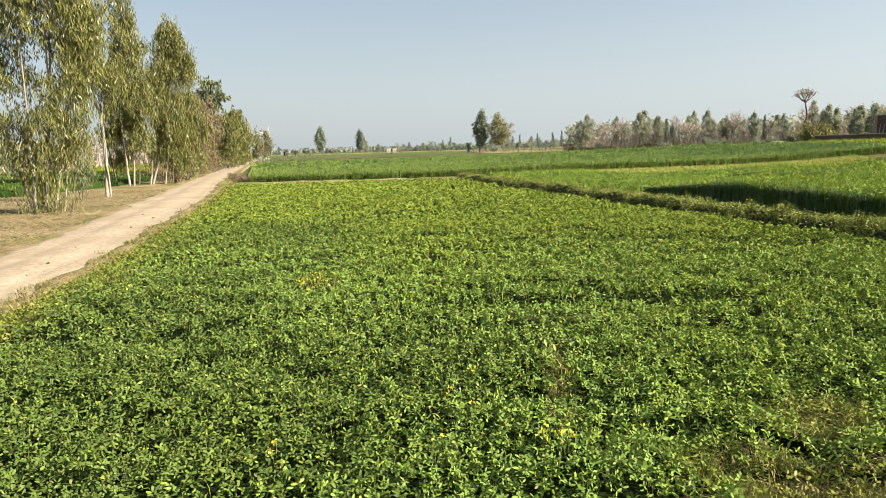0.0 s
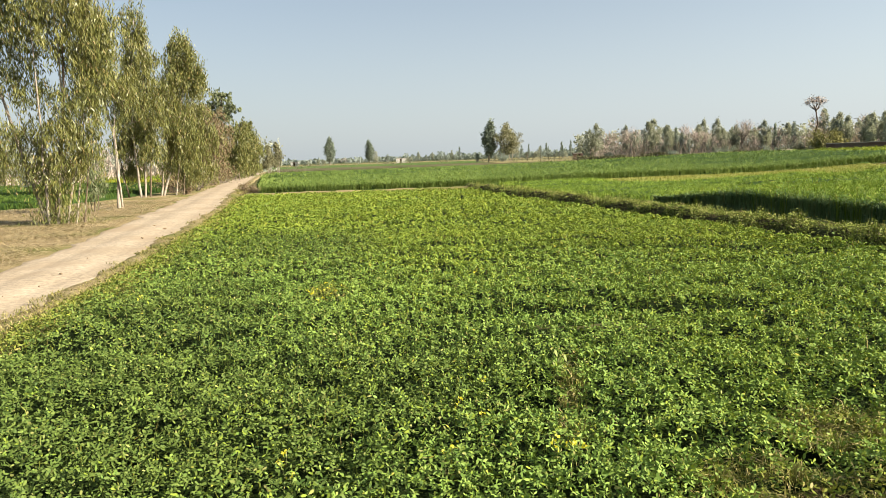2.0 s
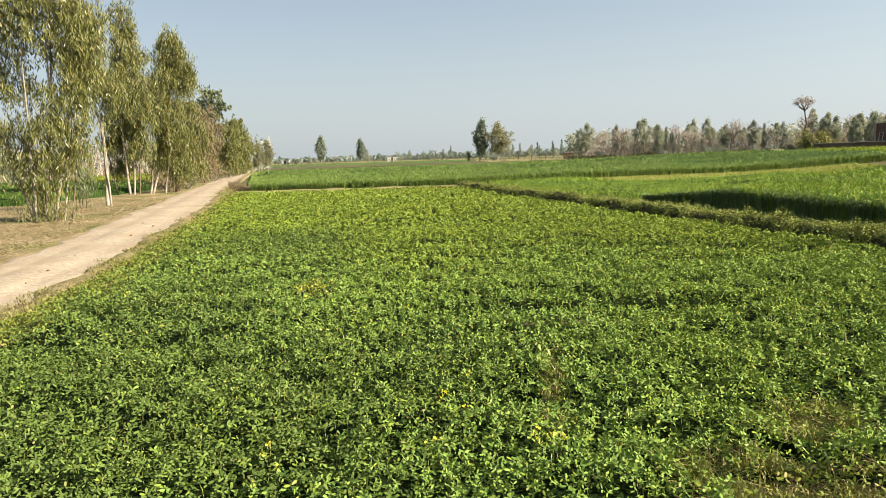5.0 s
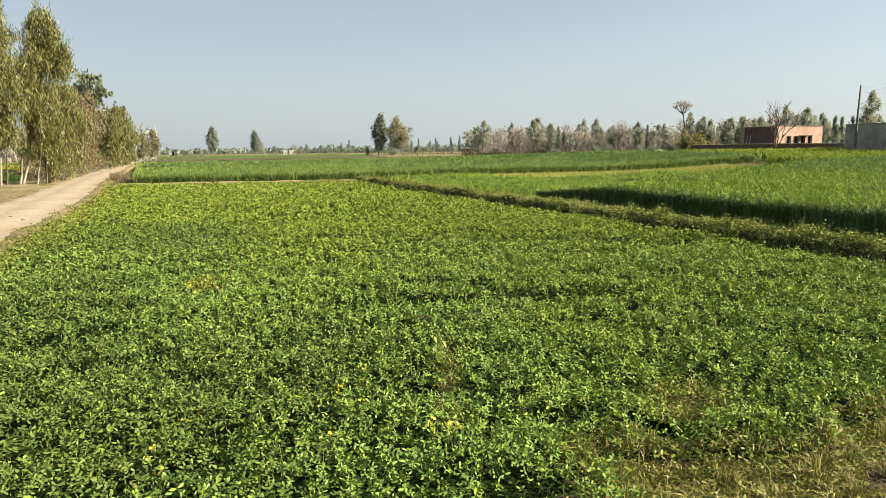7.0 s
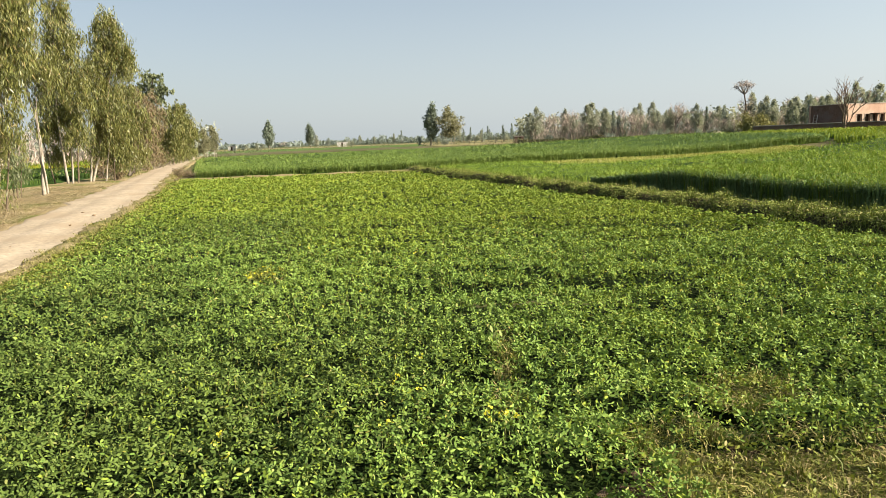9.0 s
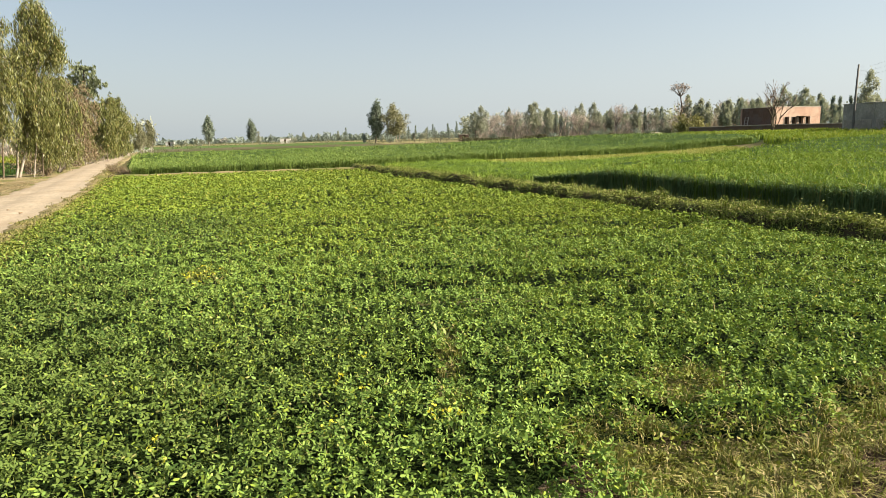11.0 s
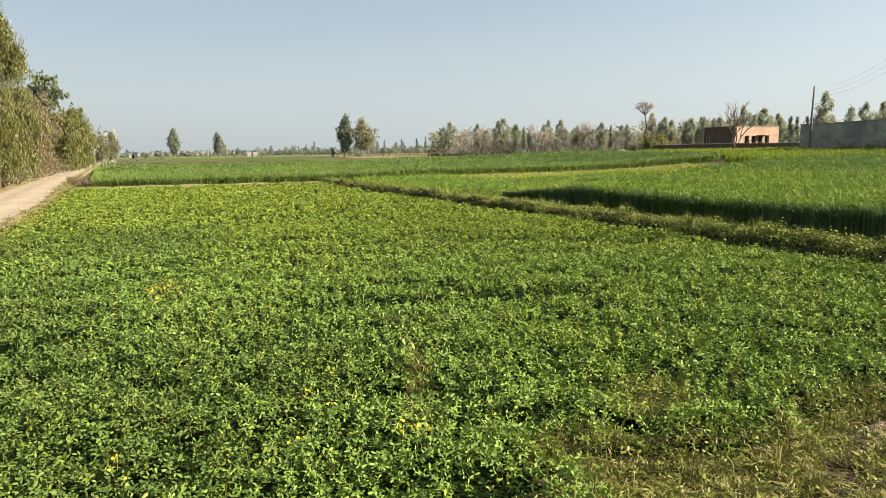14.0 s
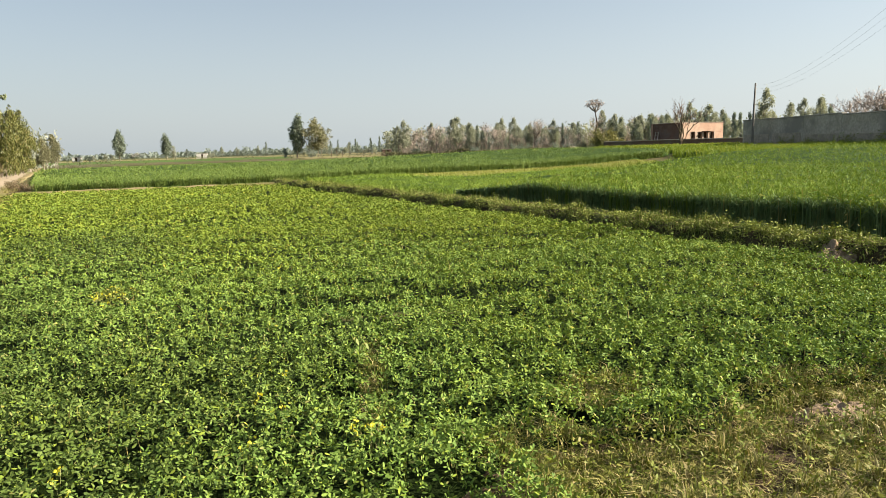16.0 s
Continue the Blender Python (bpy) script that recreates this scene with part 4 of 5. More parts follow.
        q = np.stack([rng.normal(0, 0.35, low_leaves), rng.normal(0, 0.35, low_leaves), 2.2 * rng.uniform(0.05, 1.0, low_leaves) ** 1.2], 1)
        p = np.concatenate([p, q + [np.mean([s[0] for s in stems]), np.mean([s[1] for s in stems]), 0]])
        n = len(p)
    p[:, 2] = np.maximum(p[:, 2], 0.15)
    d = unit(np.stack([rng.normal(0, 0.42, n), rng.normal(0, 0.42, n), -np.ones(n)], 1))
    length = 1.25 * leaf[0] * rng.uniform(0.6, 1.35, n)
    w = unit(np.cross(d, unit(rng.normal(0, 1, (n, 3)))))
    part("crown", leaf_mesh("crown", p, d * length[:, None], w * (1.25 * leaf[1] * rng.uniform(0.8, 1.3, n))[:, None], M[material]), tree)
    return tree


# clump by the track: several pale stems and one brown one from a leafy foot
gum_tree(-12.3, 20.8, 0, [(0, 0, 0.9, 0.5, 9.6, 0.055, "bark_brown"), (-0.25, 0.1, -2.3, 0.6, 7.0, 0.075, "bark"), (0.12, -0.1, 0.5, 0.3, 7.8, 0.055, "bark"), (-0.1, -0.15, -0.3, 0.4, 6.5, 0.05, "bark"), (0.3, 0.1, 1.2, 0.9, 6.6, 0.045, "bark"), (0.55, 0.2, 0.9, 1.0, 5.6, 0.035, "bark"), (-0.2, 0.15, -0.6, 0.7, 5.0, 0.03, "bark"), (0.75, 0.3, 1.0, 0.8, 4.2, 0.028, "bark_brown")],
         [(0.4, 0.5, 8.4, 1.4, 1.3, 2.0), (0.8, 0.6, 6.0, 1.0, 1.0, 1.5), (-0.5, 0.4, 6.6, 1.1, 1.1, 1.5), (-2.0, 0.7, 6.8, 0.9, 0.9, 1.4), (1.25, 0.9, 4.5, 0.6, 0.6, 1.0), (0.5, 0.6, 3.7, 0.9, 0.8, 0.8), (-0.7, 0.5, 4.4, 0.7, 0.6, 0.8), (0.7, 0.4, 9.8, 1.2, 1.2, 1.5), (-1.4, 0.6, 5.2, 0.5, 0.5, 0.8), (0.3, 0.2, 2.9, 0.9, 0.7, 0.5), (1.2, 0.4, 3.2, 0.6, 0.5, 0.6), (-0.9, 0.3, 3.1, 0.5, 0.5, 0.5), (0.9, 0.5, 2.4, 0.7, 0.6, 0.7), (-0.6, 0.2, 2.2, 0.6, 0.5, 0.7), (0.2, 0.0, 1.6, 0.7, 0.5, 0.6), (1.4, 0.8, 6.4, 0.8, 0.8, 1.4)],
         1120, 36, "multi-stemmed eucalyptus with pale trunks and drooping olive leaves", low_leaves=1700)
gum_tree(-17.2, 25.0, 0, [(0, 0, 0.3, 0.3, 7.5, 0.12, "bark_grey"), (0.0, 0.1, -0.7, 0.2, 6.6, 0.06, "bark")],
         [(0.1, -0.2, 3.3, 1.3, 1.1, 0.9), (-0.5, 0.1, 2.3, 1.3, 1.1, 0.9), (0.5, 0.2, 2.2, 0.9, 0.9, 0.7), (-0.9, 0, 6.4, 1.3, 1.2, 1.5), (-0.4, 0.1, 8.6, 1.4, 1.3, 1.5), (-1.8, 0, 4.6, 1.1, 1.1, 1.2), (0.0, 0, 4.6, 0.8, 0.8, 0.9), (-0.3, 0, 7.2, 1.1, 1.0, 1.2)],
         680, 36, "eucalyptus with a low curtain of drooping leaves", hang=0.95)
gum_tree(-13.9, 28.2, 0, [(0, 0, -0.7, 0.4, 6.2, 0.085, "bark"), (0.1, 0.1, 0.0, 0.6, 5.6, 0.045, "bark")],
         [(-0.7, 0.4, 6.0, 0.9, 0.9, 1.5), (-0.5, 0.6, 7.4, 0.7, 0.7, 1.1), (0.3, 0.5, 4.8, 0.6, 0.6, 0.9)],
         340, 34, "slender leaning eucalyptus with a pale trunk")
gum_tree(-14.1, 26.6, 0, [(0, 0, 0.05, 0.1, 2.6, 0.03, "bark_brown"), (0.1, 0.05, 0.4, 0.1, 2.1, 0.025, "bark_brown"), (-0.1, 0, -0.3, 0.1, 2.0, 0.02, "bark_brown")],
         [(0.0, 0, 1.9, 0.55, 0.5, 0.9), (0.1, 0, 1.0, 0.5, 0.45, 0.6)], 70, 22, "young bushy eucalyptus sapling with grey-green leaves", hang=0.4, name="eucalyptus_sapling", material="conifer")
# the tall pair further along
gum_tree(-17.5, 38.2, 0, [(0, 0, 0.35, 0.3, 10.0, 0.08, "bark"), (0.25, -0.1, 0.75, 0.3, 8.0, 0.06, "bark"), (-0.9, 0.4, -1.6, 0.6, 4.8, 0.05, "bark_brown"), (0.4, 0.2, 1.1, 0.6, 6.5, 0.05, "bark_brown")],
         [(0.3, 0.3, 9.6, 0.65, 0.65, 1.6), (0.35, 0.3, 8.0, 1.0, 1.0, 1.5), (0.2, 0.2, 6.2, 1.35, 1.2, 1.6), (-0.5, 0.3, 4.4, 1.1, 1.0, 1.2), (1.0, 0.1, 4.8, 0.9, 0.9, 1.3), (0.2, 0.3, 3.4, 0.9, 0.8, 0.8), (-0.9, 0.3, 3.0, 0.7, 0.7, 0.7), (0.6, 0.2, 2.7, 0.8, 0.7, 0.6), (-0.6, 0.5, 1.6, 0.7, 0.6, 0.6)],
         920, 34, "tall spire-shaped eucalyptus with hanging olive foliage", leaf=(0.085, 0.016))
gum_tree(-16.9, 39.4, 0, [(0, 0, 1.2, 0.8, 7.0, 0.065, "bark"), (0.1, 0.1, 1.6, 1.6, 8.6, 0.075, "bark"), (0.8, 0.2, 1.6, 0.5, 4.6, 0.045, "bark"), (1.2, 0.4, 1.5, 0.6, 3.5, 0.04, "bark_brown")],
         [(1.3, 1.3, 8.4, 0.95, 0.95, 1.4), (1.8, 1.5, 7.0, 1.0, 1.0, 1.3), (0.8, 0.8, 6.2, 0.9, 0.9, 1.4), (1.0, 0.8, 4.4, 1.0, 1.0, 1.5), (1.3, 0.8, 3.0, 0.95, 0.9, 1.1), (0.7, 0.6, 2.4, 0.8, 0.7, 0.9), (1.5, 0.9, 1.7, 0.7, 0.7, 0.8)],
         1000, 34, "leaning eucalyptus whose leaves droop almost to the ground", leaf=(0.085, 0.016), hang=0.95)
gum_tree(-18.2, 47.0, 0, [(0, 0, 0.6, 0.4, 6.4, 0.06, "bark"), (0.6, 0.4, 1.5, 0.6, 5.0, 0.05, "bark_brown")],
         [(0.6, 0.4, 5.4, 1.1, 1.1, 1.4), (1.2, 0.6, 3.6, 1.1, 1.1, 1.4), (0.0, 0.3, 2.6, 1.0, 1.0, 1.0), (1.0, 0.4, 1.5, 1.1, 1.0, 0.9), (-0.4, 0.2, 1.3, 0.9, 0.9, 0.8)], 400, 26, "mid-height eucalyptus beside the track", leaf=(0.1, 0.02))
for tx, ty, th, seed_label in ((-20.3, 55.0, 6.9, "russet half-dry tree in the roadside row"), (-21.0, 60.5, 6.9, "russet tree with thin dry foliage")):
    gum_tree(tx, ty, 0, [(0, 0, 0.2, 0.2, th * 0.8, 0.07, "bark"), (0.5, 0, 0.9, 0.2, th * 0.6, 0.05, "bark"), (-0.4, 0, -0.8, 0.1, th * 0.6, 0.05, "bark")],
             [(0.2, 0.2, th * 0.8, 1.3, 1.3, th * 0.2), (0.9, 0.1, th * 0.55, 1.3, 1.2, th * 0.22), (-0.7, 0.1, th * 0.5, 1.3, 1.2, th * 0.22), (0.3, 0, th * 0.3, 1.4, 1.2, th * 0.15), (0.5, 0, th * 0.15, 1.4, 1.2, th * 0.12)], 420, 22, seed_label, leaf=(0.08, 0.022), hang=0.4, material="russet", name="russet_tree")
gum_tree(-24.8, 70.0, 0, [(0, 0, 0.1, 0.1, 7.5, 0.13, "bark")], [(0.1, 0.1, 6.6, 1.0, 1.0, 1.4), (0.6, 0, 4.8, 1.3, 1.2, 1.6), (0.2, 0, 3.0, 1.2, 1.2, 1.4)], 260, 22, "eucalyptus in the roadside row", leaf=(0.12, 0.026))
gum_tree(-25.7, 78.0, 0, [(0, 0, 0.1, 0.1, 10.0, 0.2, "bark_brown")], [(0.0, 0.1, 9.2, 1.2, 1.2, 1.0), (1.2, 0.1, 8.0, 1.0, 1.0, 0.6), (-0.9, 0.1, 8.2, 1.0, 1.0, 0.7), (0.1, 0.1, 7.2, 1.3, 1.3, 0.9), (0.3, 0, 5.6, 1.0, 1.0, 0.9)], 240, 22, "dark round-crowned tree rising above the row", leaf=(0.13, 0.04), hang=0.2, material="conifer", name="roadside_tree")
gum_tree(-29.0, 80.0, 0, [(0, 0, 0.1, 0.1, 8.4, 0.15, "bark_brown")], [(0.0, 0.1, 7.8, 0.7, 0.7, 1.2), (0.1, 0.1, 6.0, 1.2, 1.2, 1.5)], 130, 20, "dark narrow tree behind the row", leaf=(0.13, 0.04), hang=0.2, material="conifer", name="roadside_tree")
for tx, ty, th in ((-25.6, 84.0, 7.4), (-26.9, 91.0, 7.6), (-28.2, 96.0, 6.6), (-24.0, 76.0, 6.4)):
    gum_tree(tx, ty, 0, [(0, 0, 0.2, 0.1, th * 0.85, 0.08, "bark"), (0.4, 0, 0.7, 0.1, th * 0.6, 0.05, "bark")], [(0.2, 0.1, th * 0.82, 1.1, 1.1, th * 0.2), (0.8, 0.1, th * 0.55, 1.4, 1.3, th * 0.22), (-0.3, 0, th * 0.4, 1.4, 1.3, th * 0.2), (0.4, 0, th * 0.2, 1.4, 1.3, th * 0.14)], 330, 20, "eucalyptus at the far end of the roadside row", leaf=(0.13, 0.03))

for tx, ty, th in ((-28.8, 108.2, 4.7), (-28.9, 114.4, 5.6)):
    gum_tree(tx, ty, 0, [(0, 0, 0.1, 0.1, th * 0.8, 0.10, "bark"), (0.3, 0, 0.5, 0.1, th * 0.7, 0.07, "bark")], [(0.0, 0.1, th * 0.8, 0.5, 0.5, th * 0.16), (0.3, 0.1, th * 0.55, 0.7, 0.7, th * 0.2), (-0.2, 0.1, th * 0.35, 0.8, 0.8, th * 0.18)], 260, 26, "small hazy tree where the track meets the fields", leaf=(0.075, 0.026), hang=0.35, material="olive", name="roadside_tree")


def shrub(x, y, size, material, label, n=900, group="roadside shrubs", leaf=0.06, name="shrub"):
    bush = thing(name, x, y, float(land(x, y)), label, "shrub", group)
    ends = rng.normal(0, 0.45, (14, 3)) * size
    ends[:, 2] = rng.uniform(0.45, 1.05, 14) * size
    tagged(part("stem_tuft", tubes("stem_tuft", [limb((0, 0, -0.05), e, 0.02 * size + 0.006, 0.005, 0.08 * size, 5) for e in ends], M["bark_grey"], 4), bush), kind="stuff")
    at = ends[rng.integers(0, 14, n)] * rng.uniform(0.35, 1.05, (n, 1)) + rng.normal(0, 0.13, (n, 3)) * size
    at[:, 2] = np.maximum(at[:, 2], 0.05)
    d = unit(rng.normal(0, 1, (n, 3)))
    part("foliage", leaf_mesh("foliage", at, d * (leaf * rng.uniform(0.6, 1.3, n))[:, None], unit(np.cross(d, rng.normal(0, 1, (n, 3)))) * leaf * 0.4, M[material]), bush)
    return bush


for sx, sy, size, mat in ((-16.0, 41.0, 0.7, "russet"), (-17.0, 45.5, 1.6, "euca"), (-18.6, 50.0, 1.7, "euca"), (-19.6, 53.0, 1.9, "russet"), (-20.6, 58.5, 1.7, "russet"), (-21.6, 64.0, 1.8, "euca"), (-22.6, 67.5, 1.6, "euca"), (-24.0, 73.5, 1.8, "russet"), (-27.5, 88.0, 1.9, "euca")):
    shrub(sx, sy, size, mat, "russet half-dry roadside shrub" if mat == "russet" else "dusty olive shrub under the roadside trees")
for i in range(17):
    sy = 44.0 + 3.3 * i + rng.normal(0, 0.6)
    shrub(float(road_left(sy)) - rng.uniform(0.9, 2.0), sy, rng.uniform(1.3, 2.3), ("russet", "euca", "russet", "euca", "conifer")[i % 5], ("russet half-dry roadside shrub", "dusty olive shrub under the roadside trees", "russet half-dry roadside shrub", "dusty olive shrub under the roadside trees", "dark grey-green roadside shrub")[i % 5], 1100, leaf=0.075)
for sx, sy, size in ((-10.75, 37.4, 0.6), (-11.7, 39.6, 0.4), (-12.9, 42.5, 0.45), (-13.9, 46.0, 0.5), (-10.1, 33.5, 0.28)):
    shrub(sx, sy, size, "russet", "brown dry shrub at the corner of the wheat", leaf=0.035)


# ---- far trees: a few kinds, each built once and repeated ----
def grown(name, label, category, group, stems, low, high, breadth, sprays, per_spray, leaf, material, bark, seed, loose=0.3):
    """A leafy crown round slender stems: sprays of small leaves fill a profile whose outline swells and breaks unevenly."""
    tree = thing(name, 0, 0, 0, label, category, group)
    trunk = part("trunk", tubes("trunk", stems, M[bark], 5), tree)
    clumps = sprays // 5
    sprays = clumps * 5
    f = rng.beta(1.1, 1.25, clumps)
    f, turn0 = np.repeat(f, 5), np.repeat(rng.uniform(0, 2 * np.pi, clumps), 5)
    f = np.clip(f + rng.normal(0, 0.04, sprays), 0, 1)
    turn = turn0 + rng.normal(0, 0.4, sprays)
    swell = 1 + 0.5 * lumps(turn * 1.2, f * 6, 1.0, seed) + 0.22 * lumps(turn * 3, f * 16, 1.0, seed + 1)
    r = np.interp(f, np.linspace(0, 1, len(breadth)), breadth) * swell * (np.repeat(rng.uniform(0.05, 1, clumps) ** 0.5, 5) + rng.normal(0, 0.10, sprays))
    heart = np.stack([r * np.cos(turn), r * np.sin(turn), low + (high - low) * f], 1)
    heart += np.array([0.35 * math.sin(seed), 0, 0]) * f[:, None] * f[:, None]
    n = sprays * per_spray
    p = np.repeat(heart, per_spray, 0) + rng.normal(0, loose, (n, 3)) * [1, 1, 1.25]
    d = unit(rng.normal(0, 1, (n, 3)))
    w = unit(np.cross(d, rng.normal(0, 1, (n, 3))))
    s = (leaf * rng.uniform(0.6, 1.4, n))[:, None]
    v = np.stack([p - d * s, p + w * s * 0.6, p + d * s], 1).reshape(-1, 3)
    part("crown", mesh("crown", v, np.arange(3 * n), np.full(n, 3), M[material]), tree)
    for k in range(5):
        q = heart[k * sprays // 5]
        part("branch", tubes("branch", [limb((0, 0, max(0.8, q[2] * 0.6)), q, 0.06, 0.02, 0.15, 4)], M[bark], 4), trunk)
    return tree


def bare(name, label, height, spread, seed_twigs, group, flat_top=False, wood="bark_grey", fine="twig", fork=0.33):
    """A leafless tree: forking limbs down to fine twigs."""
    tree = thing(name, 0, 0, 0, label, "tree", group)
    tips, limbs, twigs = [((0, 0, -0.1), (0, 0, 1.0), height * 0.014 + 0.04, 0)], [], []
    while tips:
        a, d, r, level = tips.pop()
        a, d = np.array(a, float), np.array(d, float)
        reach = height * (0.46 if flat_top and level == 0 else fork if level == 0 else 0.27 * 0.74 ** (level - 1) * rng.uniform(0.7, 1.3))
        b = a + unit(d) * reach
        (limbs if level < 3 else twigs).append(limb(a, b, r, r * 0.62, reach * 0.08, 4))
        if level < 4:
            for _ in range(5 if level == 0 else 3 if level < 3 else 2):
                side = rng.normal(0, 1, 3) * [spread, spread, 0.35]
                side[2] = abs(side[2]) * (0.25 if flat_top else 0.8) - (0.1 if level > 2 else 0)
                mid = a + (b - a) * rng.uniform(0.6 if level else 0.75, 1.0)
                tips.append((mid, unit(d) * (0.35 if flat_top and level > 0 else 0.75) + side * 0.75, r * 0.55, level + 1))
    part("trunk", tubes("trunk", limbs, M[wood], 5), tree)
    tagged(part("twig_mass", tubes("twig_mass", [np.concatenate([t[:, :3], np.maximum(t[:, 3:], seed_twigs)], 1) for t in twigs], M[fine], 3), tree), kind="stuff")
    return tree


def straight(h, r):
    return [limb((0, 0, -0.2), (rng.normal(0, 0.3), rng.normal(0, 0.3), h), r, r * 0.3, 0.1, 6)]


M["bark_brown_twig"] = rough_mat("brown_twigs", [(0.3, (0.09, 0.065, 0.05)), (0.7, (0.15, 0.115, 0.09))], 1.0, 8.0, 0.2)
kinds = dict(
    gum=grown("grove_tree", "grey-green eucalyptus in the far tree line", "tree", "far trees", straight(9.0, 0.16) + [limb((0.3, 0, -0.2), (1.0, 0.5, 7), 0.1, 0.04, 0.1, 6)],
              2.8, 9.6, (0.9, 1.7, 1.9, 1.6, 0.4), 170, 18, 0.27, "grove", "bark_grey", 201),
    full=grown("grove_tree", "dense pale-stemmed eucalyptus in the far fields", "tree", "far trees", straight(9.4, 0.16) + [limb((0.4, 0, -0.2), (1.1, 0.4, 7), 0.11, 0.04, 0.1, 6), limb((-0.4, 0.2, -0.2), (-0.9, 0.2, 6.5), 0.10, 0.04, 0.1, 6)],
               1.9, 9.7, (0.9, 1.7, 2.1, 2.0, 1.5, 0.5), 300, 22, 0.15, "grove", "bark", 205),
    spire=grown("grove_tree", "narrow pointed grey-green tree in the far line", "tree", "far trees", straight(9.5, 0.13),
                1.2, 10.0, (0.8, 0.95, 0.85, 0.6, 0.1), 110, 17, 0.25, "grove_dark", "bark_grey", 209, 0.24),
    round_crown=grown("grove_tree", "dense round-crowned tree among far fields, haze in its pale colour", "tree", "far trees", straight(7.0, 0.2),
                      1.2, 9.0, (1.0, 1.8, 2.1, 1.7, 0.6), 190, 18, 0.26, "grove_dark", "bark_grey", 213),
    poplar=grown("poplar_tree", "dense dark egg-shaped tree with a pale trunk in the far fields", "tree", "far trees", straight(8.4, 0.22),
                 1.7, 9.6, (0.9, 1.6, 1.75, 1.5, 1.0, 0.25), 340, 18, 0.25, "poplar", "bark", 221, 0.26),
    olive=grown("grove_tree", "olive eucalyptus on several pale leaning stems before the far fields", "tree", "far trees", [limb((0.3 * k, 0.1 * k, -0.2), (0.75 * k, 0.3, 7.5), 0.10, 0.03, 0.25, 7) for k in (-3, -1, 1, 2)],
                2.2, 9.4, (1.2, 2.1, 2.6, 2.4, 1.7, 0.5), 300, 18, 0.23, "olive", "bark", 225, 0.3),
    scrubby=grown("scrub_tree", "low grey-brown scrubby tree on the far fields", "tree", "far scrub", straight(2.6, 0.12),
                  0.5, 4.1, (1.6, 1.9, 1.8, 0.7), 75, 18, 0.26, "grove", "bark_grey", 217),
    bare=bare("bare_tree", "leafless grey-brown tree with fine twigs", 10.0, 0.55, 0.036, "bare trees"),
    bare_wide=bare("bare_tree", "wide leafless tree with pinkish-grey twigs", 10.0, 0.8, 0.036, "bare trees"),
)
used = set()
plant_rng = np.random.default_rng(77)


def plant(kind, x, y, height):
    """Sets a tree of that kind at a place, grown to that height; the first one is the original."""
    natural = dict(poplar=9.9, olive=9.8, gum=10.2, full=11.4, spire=10.3, round_crown=9.9, scrubby=4.3, bare=10.0, bare_wide=10.0)[kind]
    s = height / natural
    m = pose(x, y, float(land(x, y)), plant_rng.normal(0, 1.5), plant_rng.normal(0, 1.5), plant_rng.uniform(0, 360)) @ Matrix.Diagonal((s * plant_rng.uniform(0.75, 1.05), s * plant_rng.uniform(0.75, 1.05), s * plant_rng.uniform(0.95, 1.08), 1))
    if kind not in used:
        used.add(kind)
        kinds[kind].matrix_basis = m
        return kinds[kind]
    return copy_thing(kinds[kind], m)


for x, y, h in ((42.4, 190.3, 9.9), (56.5, 186.7, 10.0), (58.0, 188, 11.3), (83.2, 176.4, 7.4), (96.8, 172.4, 11.3), (100.0, 170.4, 10.5), (105.2, 166.3, 9.3), (82.5, 113.2, 8.9), (86.2, 112.4, 8.0), (92.5, 105.2, 10.5), (97.5, 100.6, 8.2)):
    plant("gum", x, y, h)
for kind, x, y, h, broad in (("poplar", 13.0, 204.5, 12.5, 1.0), ("olive", 18.8, 204.2, 11.8, 1.2), ("poplar", -56.6, 325.2, 10.2, 1.15), ("poplar", -37.4, 327.8, 8.4, 1.15), ("full", -34.5, 328.5, 6.4, 1.6), ("round_crown", -29.0, 331.0, 4.6, 1.3), ("round_crown", -69.0, 326.0, 5.2, 1.6)):
    tree = plant(kind, x, y, h)
    tree.matrix_basis = tree.matrix_basis @ Matrix.Diagonal((broad, broad, 1, 1))
for x, y, h in ((63.3, 184.4, 7.7), (64.8, 183.9, 8.0), (66.4, 183.4, 7.7), (85.6, 175.2, 9.6), (89.5, 173.3, 10.5), (98.8, 168.2, 10.5), (103.2, 165.5, 10.1), (106.8, 163.3, 9.0), (44.5, 296.7, 9.3), (51.2, 295.6, 8.8), (55.0, 294.9, 9.4), (83.6, 112.4, 9.2), (85.0, 111.3, 8.2), (87.5, 109.4, 7.4), (88.8, 108.3, 7.8), (90.8, 106.7, 8.0), (8.7, 449.9, 11.5)):
    plant("spire", x, y, h)
for x, y, h in ((61.0, 187.2, 10.6), (9.6, 204.7, 6.4), (99.8, 98.3, 7.4), (100.4, 97.7, 9.3), (-63.1, 323.8, 4.6), (-38.4, 60.5, 5.0), (-44.0, 57.0, 5.6)):
    plant("round_crown", x, y, h)
for x, y, h in ((48.0, 183.8, 7.0), (53.8, 182.2, 8.0), (86.1, 169.4, 7.4), (98.7, 162.4, 8.3), (102.2, 160.2, 7.9), (46.2, 184.3, 6.8), (-49.4, 326.2, 5.6), (-51.3, 325.9, 4.7), (72.9, 175.5, 6.6), (79.0, 172.0, 6.0), (93.0, 163.0, 7.0), (105.0, 158.0, 7.4), (88.0, 150.0, 7.0), (92.0, 147.0, 7.4), (96.0, 144.0, 7.2)):
    plant("bare", x, y, h)
